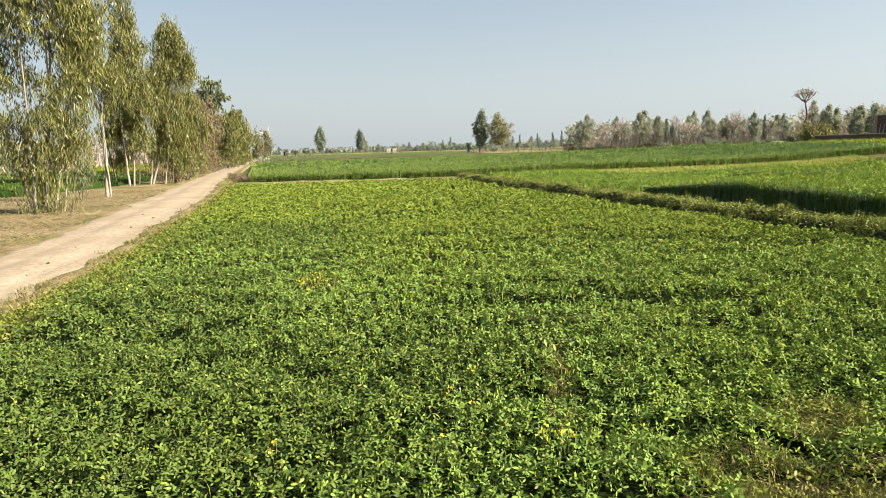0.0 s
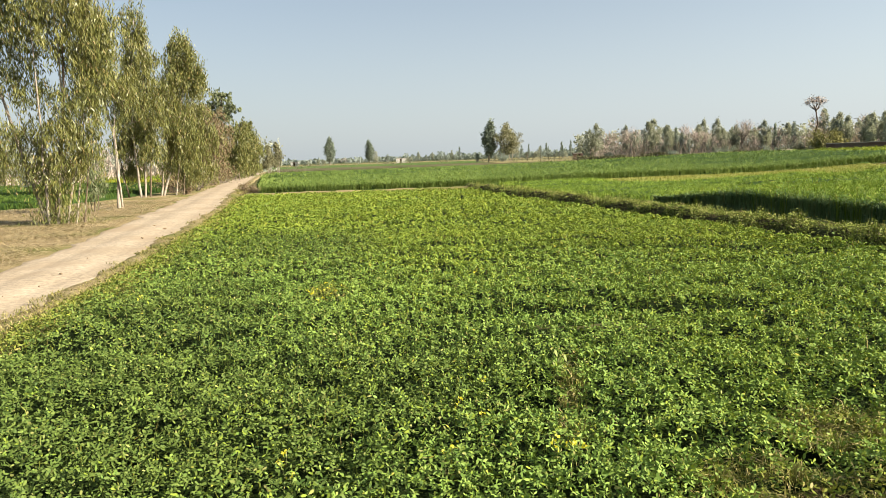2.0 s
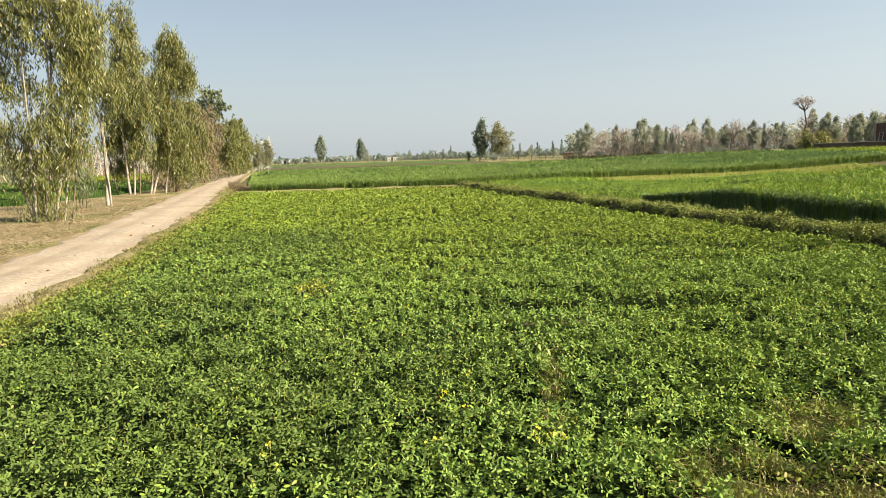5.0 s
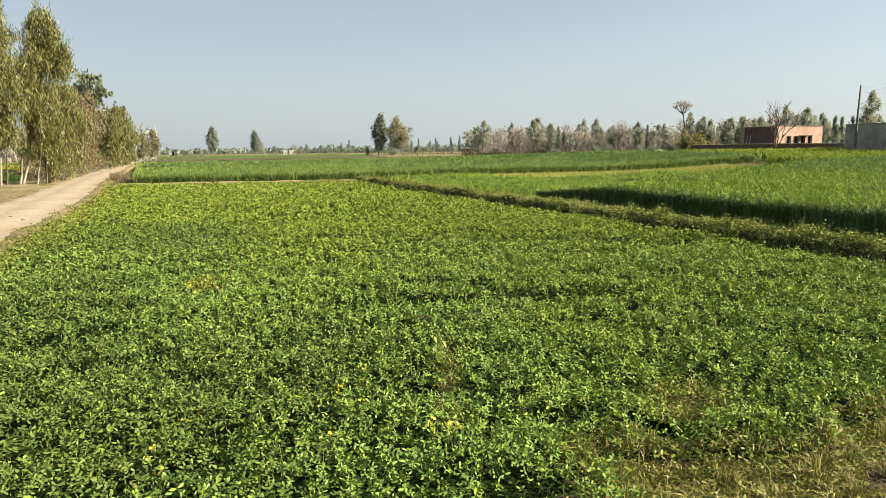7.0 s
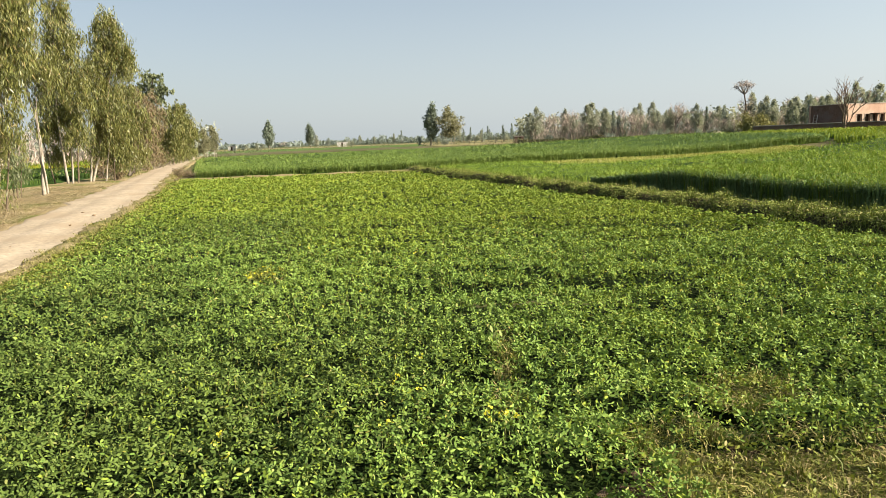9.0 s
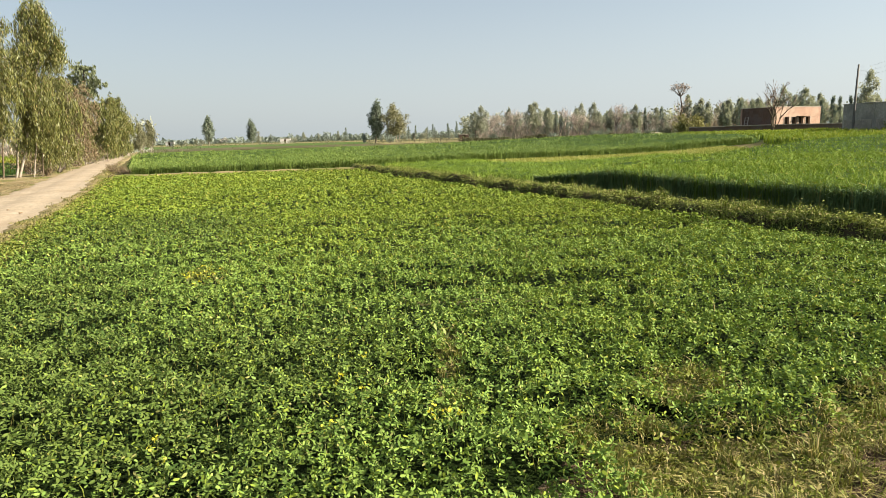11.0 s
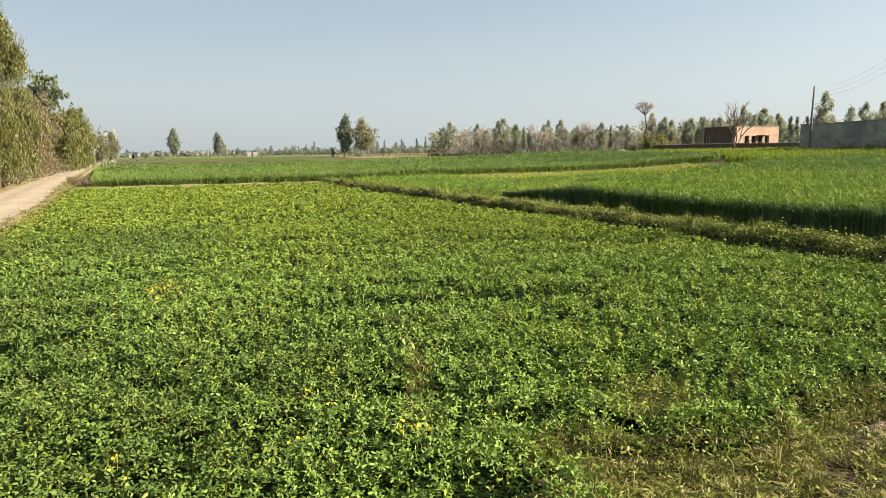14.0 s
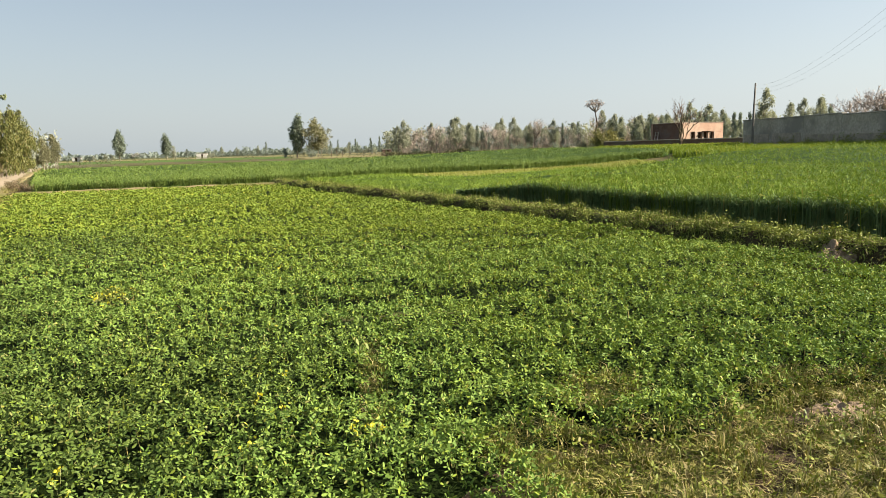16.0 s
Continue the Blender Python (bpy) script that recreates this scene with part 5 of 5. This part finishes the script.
for x, y, h in ((50.8, 183.1, 10.8), (67.7, 177.5, 8.2), (76.5, 174.0, 11.1), (80.6, 75.0, 7.4), (81.8, 73.7, 8.0), (83.0, 72.4, 7.6), (82.2, 71.2, 8.4), (84.5, 69.8, 8.2), (85.6, 67.5, 8.6), (86.4, 65.0, 8.0), (87.0, 62.0, 8.4), (-36.0, 50.0, 6.0), (-32.0, 66.0, 5.0)):
    plant("bare_wide", x, y, h)
for i in range(9):
    plant("scrubby", -75 + 60 * rng.uniform(0, 1), 300 + 40 * rng.uniform(0, 1), rng.uniform(2.2, 4.6))
for i in range(10):
    plant("scrubby", 22 + 45 * rng.uniform(0, 1), 285 + 30 * rng.uniform(0, 1), rng.uniform(3.5, 5.5))
for i in range(16):
    plant("spire", 60 + 60 * i / 15 + rng.normal(0, 1), 205 - 35 * i / 15 + rng.normal(0, 2), rng.uniform(6.5, 8.5))
for i in range(9):
    plant("gum", 87 + 13 * i / 8, 149 - 12 * i / 8 + rng.normal(0, 1), rng.uniform(7.2, 8.6))
for i in range(12):
    plant(("gum", "spire", "bare_wide")[i % 3], 101 + 2.6 * i, 101 - 3.2 * i + rng.normal(0, 1.5), rng.uniform(8.0, 10.5))
for i in range(26):
    s = (i + plant_rng.uniform(0.2, 0.8)) / 26
    plant(("gum", "spire", "gum", "full")[i % 4], 80 + 27 * s, 126 - 26 * s + plant_rng.uniform(-2, 4), plant_rng.uniform(5.6, 8.8))
for i in range(30):
    s = rng.uniform(0, 1)
    plant(("bare", "bare_wide", "gum")[i % 3], 44 + 66 * s, 196 - 34 * s + rng.uniform(-8, 8), rng.uniform(6.0, 9.0))
for i in range(46):
    s = (i + rng.uniform(0, 1)) / 46
    plant(("gum", "spire", "gum", "bare_wide", "round_crown")[i % 5], 44 + 88 * s, 212 - 52 * s + rng.uniform(-5, 5), rng.uniform(5.4, 10.6) + 1.2 * soft_step((s - 0.45) / 0.3))
for i in range(8):
    plant("spire", 24 + 30 * i / 7, 292 + rng.uniform(-8, 8), rng.uniform(6.0, 10.0))
for i in range(6):
    plant("bare", -22 - 24 * rng.uniform(0, 1), 62 + 24 * rng.uniform(0, 1), rng.uniform(3.5, 6.0))

# the lone tall tree with a flat umbrella crown
lone = thing("umbrella_tree", 92.5, 168.3, 0, "tall crooked tree with a fine-twigged umbrella crown", "tree")
part("trunk", tubes("trunk", [[(0, 0, -0.2, 0.30), (0.25, 0, 2.5, 0.26), (-0.25, 0, 5, 0.23), (0.35, 0, 7.2, 0.19), (-0.1, 0, 9.2, 0.16), (-0.35, 0, 11.3, 0.13)]], M["bark_brown"], 7), lone)
crown_twigs = []
for z0, dx, dz in ((4.2, 1.5, 1.6), (5.4, -1.3, 1.8), (6.6, 1.2, 1.5), (7.6, -1.1, 1.2), (8.4, 1.0, 1.0)):
    foot, end = np.array([0.1, 0, z0]), np.array([dx, rng.normal(0, 0.6), z0 + dz])
    part("branch", tubes("branch", [limb(foot, end, 0.09, 0.03, 0.2, 5)], M["bark_brown"], 5), lone)
    for _ in range(16):
        crown_twigs.append(limb(foot + (end - foot) * rng.uniform(0.4, 1), end + rng.normal(0, 0.5, 3), 0.03, 0.02, 0.12, 4))
for i in range(18):
    a, r = i * 2.4, 2.75 * math.sqrt((i + 0.5) / 18)
    dome = math.sqrt(max(0.0, 1 - (r / 2.95) ** 2))
    end = np.array([-0.3 + r * math.cos(a), r * math.sin(a), 11.55 + 2.3 * dome])
    root = np.array([-0.33, 0, 10.0 + 0.5 * rng.uniform()])
    fork = root + (end - root) * [0.55, 0.55, 0.45]
    part("branch", tubes("branch", [np.concatenate([limb(root, fork, 0.09, 0.06, 0.08, 4), limb(fork, end, 0.06, 0.03, 0.1, 4)[1:]])], M["bark_grey"], 5), lone)
    for _ in range(26):
        base_at = fork + (end - fork) * rng.uniform(0.35, 1.05)
        crown_twigs.append(limb(base_at, base_at + rng.normal(0, 0.5, 3) * [1, 1, 0.55] - [0, 0, 0.05], 0.028, 0.018, 0.1, 4))
tagged(part("twig_mass", tubes("twig_mass", crown_twigs, M["twig"], 3), lone), kind="stuff")
for x, y, h, turn in ((50.25, 70.3, 7.8, 20),):
    yard_tree = bare("bare_tree", "dark leafless tree before the brick house", h, 0.31, 0.016, "bare trees", wood="bark_brown", fine="bark_brown_twig", fork=0.13)
    yard_tree.matrix_basis = pose(x, y, float(land(x, y)), 0, 0, turn)
shrub(69.4, 121.4, 3.6, "bush", "large rounded yellow-green shrub by the far trees", 5200, "", 0.24)
shrub(91.0, 170.0, 3.2, "grove", "grey-green shrub under the lone tree", 1800, "far shrubs", 0.3)
for sx, sy, size in ((70.0, 172.0, 2.6), (72.5, 171.0, 2.2), (81.0, 170.0, 2.2), (84.0, 168.0, 2.0), (60.0, 178.0, 1.8), (45.0, 184.0, 1.8), (17.0, 200.0, 2.0)):
    shrub(sx, sy, size, "grove_dark", "dark low shrub at the edge of the far field", 600, "far shrubs", 0.2)

# low scrub on the brown strips
x, y = rng.uniform(-60, 45, 1500), rng.uniform(125, 300, 1500)
keep = lumps(x, y, 16.0, 141) + 0.6 * lumps(x, y, 5.0, 142) > 0.25
x, y = np.repeat(x[keep], 14), np.repeat(y[keep], 14)
n = len(x)
p = np.stack([x + rng.normal(0, 0.5, n), y + rng.normal(0, 0.5, n), 0.1 + rng.uniform(0, 1.0, n) ** 1.5 * 1.2], 1)
d = unit(rng.normal(0, 1, (n, 3)))
tagged(new("field_scrub", leaf_mesh("field_scrub", p, d * 0.18, unit(np.cross(d, UP)) * 0.08, M["scrub"])), "low dusty scrub scattered over distant fields", "scrub", kind="stuff")

# woods towards the horizon
def woods(name, a, b, depth, low, high, count, material, label, big=1.0):
    ax, ay = a
    bx, by_ = b
    s = rng.uniform(0, 1, count)
    crown = low + (high - low) * (0.5 + 0.5 * lumps(s * 900, s * 0 + ax, 7.0, 131)) * rng.uniform(0.75, 1.1, count)
    z = crown * rng.uniform(0, 1, count) ** 0.8
    p = np.stack([ax + (bx - ax) * s, ay + (by_ - ay) * s + depth * rng.uniform(0, 1, count), z], 1)
    d = unit(rng.normal(0, 1, (count, 3)))
    k = (big * rng.uniform(0.5, 1.2, count))[:, None]
    tagged(new(name, leaf_mesh(name, p, d * k, unit(np.cross(d, rng.normal(0, 1, (count, 3)))) * k * 0.55, M[material])), label, "woods", kind="stuff")


def thicket(name, a, b, depth, high, count, label):
    """A tangle of upright grey twigs along a line."""
    s = rng.uniform(0, 1, count)
    tall = high * (0.65 + 0.35 * lumps(s * 300, s * 0, 5.0, 151))
    p = np.stack([a[0] + (b[0] - a[0]) * s, a[1] + (b[1] - a[1]) * s + depth * rng.uniform(0, 1, count), tall * rng.uniform(0.05, 1, count) ** 1.3], 1)
    d = unit(rng.normal(0, 0.45, (count, 3)) + UP)
    side = unit(np.cross(d, rng.normal(0, 1, (count, 3))))
    tagged(new(name, leaf_mesh(name, p, d * rng.uniform(0.5, 1.2, count)[:, None], side * 0.06, M["twig"])), label, "thicket", kind="stuff")


thicket("twig_thicket", (43, 192), (110, 160), 8, 4.5, 4500, "grey-brown leafless thicket before the far trees")
thicket("twig_thicket", (88, 150), (104, 128), 8, 6.0, 4000, "grey leafless thicket beside the house")
thicket("twig_thicket", (-46, 66), (-28, 84), 10, 3.6, 1000, "leafless thicket behind the roadside trees")
for i in range(11):
    plant(("round_crown", "spire", "gum")[i % 3], -26 + 3.6 * i + rng.normal(0, 1.0), 450 + rng.uniform(-10, 10), rng.uniform(5.0, 9.0))
for i in range(7):
    plant(("round_crown", "gum")[i % 2], 30 + 9.0 * i + rng.normal(0, 2.0), 380 + rng.uniform(-20, 20), rng.uniform(5.5, 8.0))
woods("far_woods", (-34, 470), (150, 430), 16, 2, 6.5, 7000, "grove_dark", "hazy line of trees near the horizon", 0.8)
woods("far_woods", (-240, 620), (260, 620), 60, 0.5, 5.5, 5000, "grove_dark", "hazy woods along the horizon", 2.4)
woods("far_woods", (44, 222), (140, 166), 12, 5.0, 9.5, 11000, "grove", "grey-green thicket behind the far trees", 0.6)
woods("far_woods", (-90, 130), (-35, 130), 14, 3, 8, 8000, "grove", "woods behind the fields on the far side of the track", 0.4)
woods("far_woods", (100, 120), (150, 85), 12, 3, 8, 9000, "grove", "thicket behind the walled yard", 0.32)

# ---- house, yard walls and pole ----
BASE = 0.72
house = thing("brick_house", 53.6, 74.9, BASE, "small flat-roofed brick house with open doorways", "house", turn=13.3)
t = 0.3
doors = [(1.65, 2.45), (2.95, 3.75), (4.1, 4.85), (5.3, 6.05)]
walls, last = [], 0.0
for a, b in doors:
    walls.append(((last, 0, 0), (a, t, 2.15)))
    last = b
walls += [((last, 0, 0), (7.9, t, 2.15)), ((0, 0, 2.15), (7.9, t, 3.35))]
part("front_wall", boxes("front_wall", walls, M["brick"]), house, "sunlit peach brick front wall")
# side away from the sun: dark brick colour adds to its shade
part("side_wall", boxes("side_wall", [((0, t, 0), (t, 5.0, 3.35))], M["brick_dark"]), house, "shaded wall of bare brick, part of the shade in its dark colour")
part("side_wall", boxes("side_wall", [((7.6, t, 0), (7.9, 5.0, 3.35))], M["brick"]), house)
part("back_wall", boxes("back_wall", [((0, 5.0, 0), (7.9, 5.3, 3.35))], M["brick"]), house)
part("roof", boxes("roof", [((t, t, 2.9), (7.6, 5.0, 3.1))], M["plaster"]), house, "flat mud roof")
part("parapet", boxes("parapet", [((-0.05, -0.05, 3.353), (7.95, 0.36, 3.43)), ((-0.05, 0.36, 3.353), (0.35, 5.3, 3.43))], M["lime"]), house, "pale parapet coping")
for a, b in doors:
    part("doorway_lining", boxes("doorway_lining", [((a - 0.10, -0.03, 0), (a, 0.02, 2.2)), ((b, -0.03, 0), (b + 0.10, 0.02, 2.2))], M["lime"]), house, "whitewashed door jambs")
    part("door", boxes("door", [((a + 0.02, t - 0.08, 0.0), (b - 0.02, t - 0.03, 2.12))], M["timber"]), house, "dark timber door leaf")
part("awning", boxes("awning", [((3.7, -0.7, 2.18), (5.3, -0.02, 2.24))], M["timber"]), house, "dark sagging awning")
ladder = thing("ladder", 53.25, 78.2, BASE, "long wooden ladder leaning on the house wall", "ladder", turn=13.3)
part("rails", tubes("rails", [limb((-1.5, 0.0, 0), (-0.05, 0.9, 3.0), 0.06, 0.05, 0.0, 4), limb((-1.5, 0.5, 0), (-0.05, 1.4, 3.0), 0.06, 0.05, 0.0, 4)], M["lime"], 5), ladder)
for i in range(7):
    f = (i + 1) / 8
    part("rung", tubes("rung", [limb((-1.5 + 1.45 * f, 0.9 * f, 3 * f), (-1.5 + 1.45 * f, 0.5 + 0.9 * f, 3 * f), 0.025, 0.025, 0.0, 3)], M["bark"], 4), ladder)


def long_wall(name, a, b, top, thick, material, label, courses=0):
    a, b = np.array(a, float), np.array(b, float)
    length = float(np.linalg.norm(b - a))
    wall = thing(name, a[0], a[1], BASE - 0.3, label, "wall", turn=math.degrees(math.atan2(b[1] - a[1], b[0] - a[0])))
    h = top - BASE + 0.3
    bays = max(1, round(length / 4.5))
    for i in range(bays):
        s0, s1 = length * i / bays, length * (i + 1) / bays
        dip = 0.04 * rng.normal() - (0.2 * (i + 1) / bays if courses else 0.0)
        part("bay", boxes("bay", [((s0 + 0.002, 0, 0), (s1 - 0.002, thick, h + dip - 0.1))], M[material]), wall)
        part("coping", boxes("coping", [((s0 + 0.002, -0.04, h + dip - 0.098), (s1 - 0.002, thick + 0.04, h + dip))], M["plaster" if material == "plaster" else "lime"]), wall)
        if courses:
            part("patch", boxes("patch", [((s0 + 0.3, -0.03, 0.4 + 0.2 * rng.uniform()), (s1 - 0.25, 0.01, h * rng.uniform(0.45, 0.6)))], M["brick_grey"]), wall, "exposed grey brickwork")
    return wall


M["brick_grey"] = rough_mat("grey_brickwork", [(0.3, (0.24, 0.215, 0.175)), (0.7, (0.34, 0.30, 0.25))], 1.2, 7.0, 0.6)
long_wall("yard_wall", (45.1, 53.6), (40.4, 27.0), 3.62, 0.35, "plaster", "tall weathered grey plastered yard wall", 1)
long_wall("yard_wall", (52.0, 58.0), (45.45, 53.7), 3.62, 0.35, "plaster", "shaded end of the grey yard wall")
long_wall("low_wall", (58.5, 68.6), (45.0, 79.5), 1.98, 0.3, "brick_dark", "low crumbling brick wall before the house")

def utility_pole(x, y, z, tall):
    pole = thing("utility_pole", x, y, z, "tall slender concrete pole carrying power lines", "pole", "power poles")
    part("shaft", tubes("shaft", [[(0, 0, -0.3, 0.11), (0.03, 0, tall / 2, 0.09), (0.08, -0.04, tall, 0.065)]], M["concrete"], 8), pole)
    for drop in (0.25, 0.55, 0.85):
        part("insulator", tubes("insulator", [[(0.15, -0.04, tall - drop, 0.02), (0.15, -0.04, tall - drop + 0.07, 0.035), (0.15, -0.04, tall - drop + 0.12, 0.015)]], M["lime"], 6), pole)
    return pole


pole = utility_pole(43.15, 50.05, 0.65, 5.95)
utility_pole(13.6, 7.7, 0.0, 7.2)
for i, drop in enumerate((0.19, 0.49, 0.79)):
    s = np.linspace(0, 1, 18)
    line = np.stack([0.15 - 29.5 * s, -0.04 - 42.3 * s, 5.95 - drop + (0.6 * s) - 4.6 * s * (1 - s), np.full(18, 0.0035)], 1)
    part("wire", tubes("wire", [line], M["wire"], 4), pole, "thin sagging power line")

# small far buildings, straw heaps and the hedge at the end of the wheat
def hut(x, y, turn, w, d, h, wall, label):
    shed = thing("farm_hut", x, y, float(land(x, y)), label, "hut", "far huts", turn=turn)
    part("wall", boxes("wall", [((-w / 2, 0, -0.1), (-0.45, 0.25, h)), ((0.45, 0, -0.1), (w / 2, 0.25, h)), ((-0.45, 0, 1.9), (0.45, 0.25, h)), ((-w / 2, d, -0.1), (w / 2, d + 0.25, h)), ((-w / 2, 0.25, -0.1), (-w / 2 + 0.25, d, h)), ((w / 2 - 0.25, 0.25, -0.1), (w / 2, d, h))], M[wall]), shed)
    part("roof", boxes("roof", [((-w / 2 - 0.06, -0.08, h), (w / 2 + 0.06, d + 0.3, h + 0.16))], M["lime"]), shed, "flat pale roof slab")
    part("door", boxes("door", [((-0.43, 0.1, 0), (0.43, 0.16, 1.88))], M["timber"]), shed, "dark timber door")


hut(-22.5, 331.0, 0, 5.0, 3.5, 2.1, "white", "low whitewashed hut among the far trees")
hut(-75.0, 329.0, 0, 3.4, 3.0, 1.9, "white", "low whitewashed hut among the far trees")
hut(36.2, 183.5, -10, 2.6, 2.4, 1.7, "brick_dark", "tiny brown brick pump hut at the field edge")


def straw_heap(x, y, r, h):
    heap = thing("straw_heap", x, y, float(land(x, y)), "rounded pale straw heap plastered with mud", "straw heap", "straw heaps")
    a, t = np.meshgrid(np.linspace(0, 2 * np.pi, 25), np.linspace(0, 1, 9), indexing="ij")
    rr = r * np.cos(t * np.pi / 2) ** 0.8 * (1 + 0.05 * lumps(a * 2, t * 3, 1.0, 161))
    part("mound", sheet("mound", rr * np.cos(a), rr * np.sin(a), h * np.sin(t * np.pi / 2) - 0.05, M["straw_heap"]), heap)


for x, y, r, h in ((74.6, 147.2, 2.0, 1.3), (71.4, 149.0, 1.4, 1.0)):
    straw_heap(x, y, r, h)
for i in range(9):
    x, y = 21.0 + 1.9 * i + rng.normal(0, 0.3), 188.8 - 0.2 * i
    post = thing("fence_post", x, y, 0, "weathered grey wooden fence post at the field edge", "post", "fence posts")
    part("post_shaft", tubes("post_shaft", [limb((0, 0, -0.2), (rng.normal(0, 0.08), 0, rng.uniform(1.5, 2.6)), 0.09, 0.06, 0.03, 5)], M["bark_brown"], 6), post)
s_ = rng.uniform(0, 1, 9000)
hedge = 0.35 + 0.55 * (0.5 + 0.5 * lumps(s_ * 60, s_ * 0, 1.0, 163)) + 0.7 * np.clip(lumps(s_ * 60, s_ * 0, 4.0, 164), 0, 1)
p = np.stack([32.0 + 46.0 * s_, 162.6 - 16.0 * s_ + rng.uniform(0, 2.0, 9000), hedge * rng.uniform(0, 1, 9000)], 1)
d = unit(rng.normal(0, 1, (9000, 3)))
tagged(new("hedge", leaf_mesh("hedge", p, d * 0.22, unit(np.cross(d, rng.normal(0, 1, d.shape))) * 0.10, M["hedge"])), "low dark scrubby hedge along the end of the wheat", "hedge", kind="stuff")

# weeds at the foot of the yard wall
for i in range(14):
    s = rng.uniform(0, 1)
    shrub(44.3 - 4.2 * s, 53.0 - 25 * s, rng.uniform(0.6, 1.3), "weed" if i % 3 else "russet", "dusty weeds at the foot of the yard wall", 260, "wall weeds", 0.09)


# ---- mustard flowers in the clover ----
def mustard_plant(x, y, tall, heads):
    top = float(clover_top(np.array([x]), np.array([y]))[0])
    plantlet = thing("mustard_plant", x, y, max(0.0, top - 0.16), "self-sown mustard with small yellow flowers above the clover", "flower", "mustard flowers")
    for i in range(heads):
        tip = np.array([rng.normal(0, 0.04), rng.normal(0, 0.04), tall * rng.uniform(0.75, 1.05)])
        part("stem", tubes("stem", [limb((0, 0, 0), tip, 0.003, 0.0018, 0.008, 4)], M["stalk"], 4), plantlet)
        n = 6
        p = tip + rng.normal(0, 0.010, (n, 3))
        d = unit(rng.normal(0, 1, (n, 3)) + [0, 0, 0.3])
        part("flower", leaf_mesh("flower", p, d * 0.0095, unit(np.cross(d, rng.normal(0, 1, (n, 3)))) * 0.008, M["petal"], True), plantlet)


for fx_, fy_ in ((-0.70, 3.08), (-0.78, 3.24), (0.62, 3.30), (0.70, 3.22), (0.76, 3.38), (0.30, 3.75), (0.12, 4.02), (0.05, 3.22), (-1.40, 7.7), (-1.48, 7.85), (-1.34, 7.95), (-1.46, 8.1), (-1.52, 7.6), (-1.30, 7.6), (-0.20, 6.6), (0.25, 4.3), (-1.38, 7.5), (-1.55, 7.9), (-1.25, 7.82), (-1.44, 8.3), (-1.6, 8.05), (-1.33, 8.15), (-2.6, 9.4), (0.4, 8.8), (-3.4, 7.4), (1.9, 10.6)):
    mustard_plant(fx_, fy_, rng.uniform(0.17, 0.21), int(rng.integers(1, 3)))


# ---- clods on the track, pale broad-leaved weeds in the clover ----
def clod(x, y, length, flat):
    u, v = np.meshgrid(np.linspace(0, 2 * np.pi, 13), np.linspace(-np.pi / 2, np.pi / 2, 8), indexing="ij")
    r = 1 + 0.22 * lumps(u * 1.3 + x, v * 1.5 + y, 0.6, 171) * np.cos(v)
    r[-1] = r[0]
    lump = thing("earth_clod", x, y, 0.055, "small brown lump of dry earth lying on the track", "clod", "clods on the track", turn=float(40 * x))
    length, flat = 0.6 * length, 0.7 * flat
    part("lump", sheet("lump", length * r * np.cos(u) * np.cos(v), 0.6 * length * r * np.sin(u) * np.cos(v), flat * r * np.sin(v), M["crumbs"]), lump)


for x, y, length, flat in ((-6.28, 10.73, 0.07, 0.02), (-5.09, 8.06, 0.03, 0.018), (-5.94, 9.58, 0.025, 0.018), (-8.44, 19.17, 0.07, 0.03), (-7.72, 18.19, 0.09, 0.03), (-7.3, 15.92, 0.06, 0.025), (-7.05, 17.02, 0.05, 0.025), (-6.0, 8.86, 0.02, 0.015), (-6.8, 12.51, 0.03, 0.02)):
    clod(x, y, length, flat)


def broad_weed(x, y, tall):
    z = max(0.0, float(clover_top(np.array([x]), np.array([y]))[0]) - 0.10)
    weed = thing("broadleaf_weed", x, y, z, "pale broad-leaved weed standing above the clover", "weed", "broadleaf weeds")
    part("stem", tubes("stem", [limb((0, 0, -0.05), (0.01, 0.01, tall * 0.8), 0.004, 0.0025, 0.006, 5)], M["stalk"], 5), weed)
    for i in range(7):
        a, up = i * 2.4, 0.35 + 0.09 * i
        d = np.array([[math.cos(a) * 0.7, math.sin(a) * 0.7, 0.8]]) * 0.030
        w = unit(np.cross(d, UP)) * 0.011
        part("leaf", leaf_mesh("leaf", np.array([[0.0, 0.0, tall * up]]) + d, d, w, M["weed_pale"], True), weed)


for x, y, tall in ((0.86, 4.60, 0.19), (0.95, 4.74, 0.16)):
    broad_weed(x, y, tall)
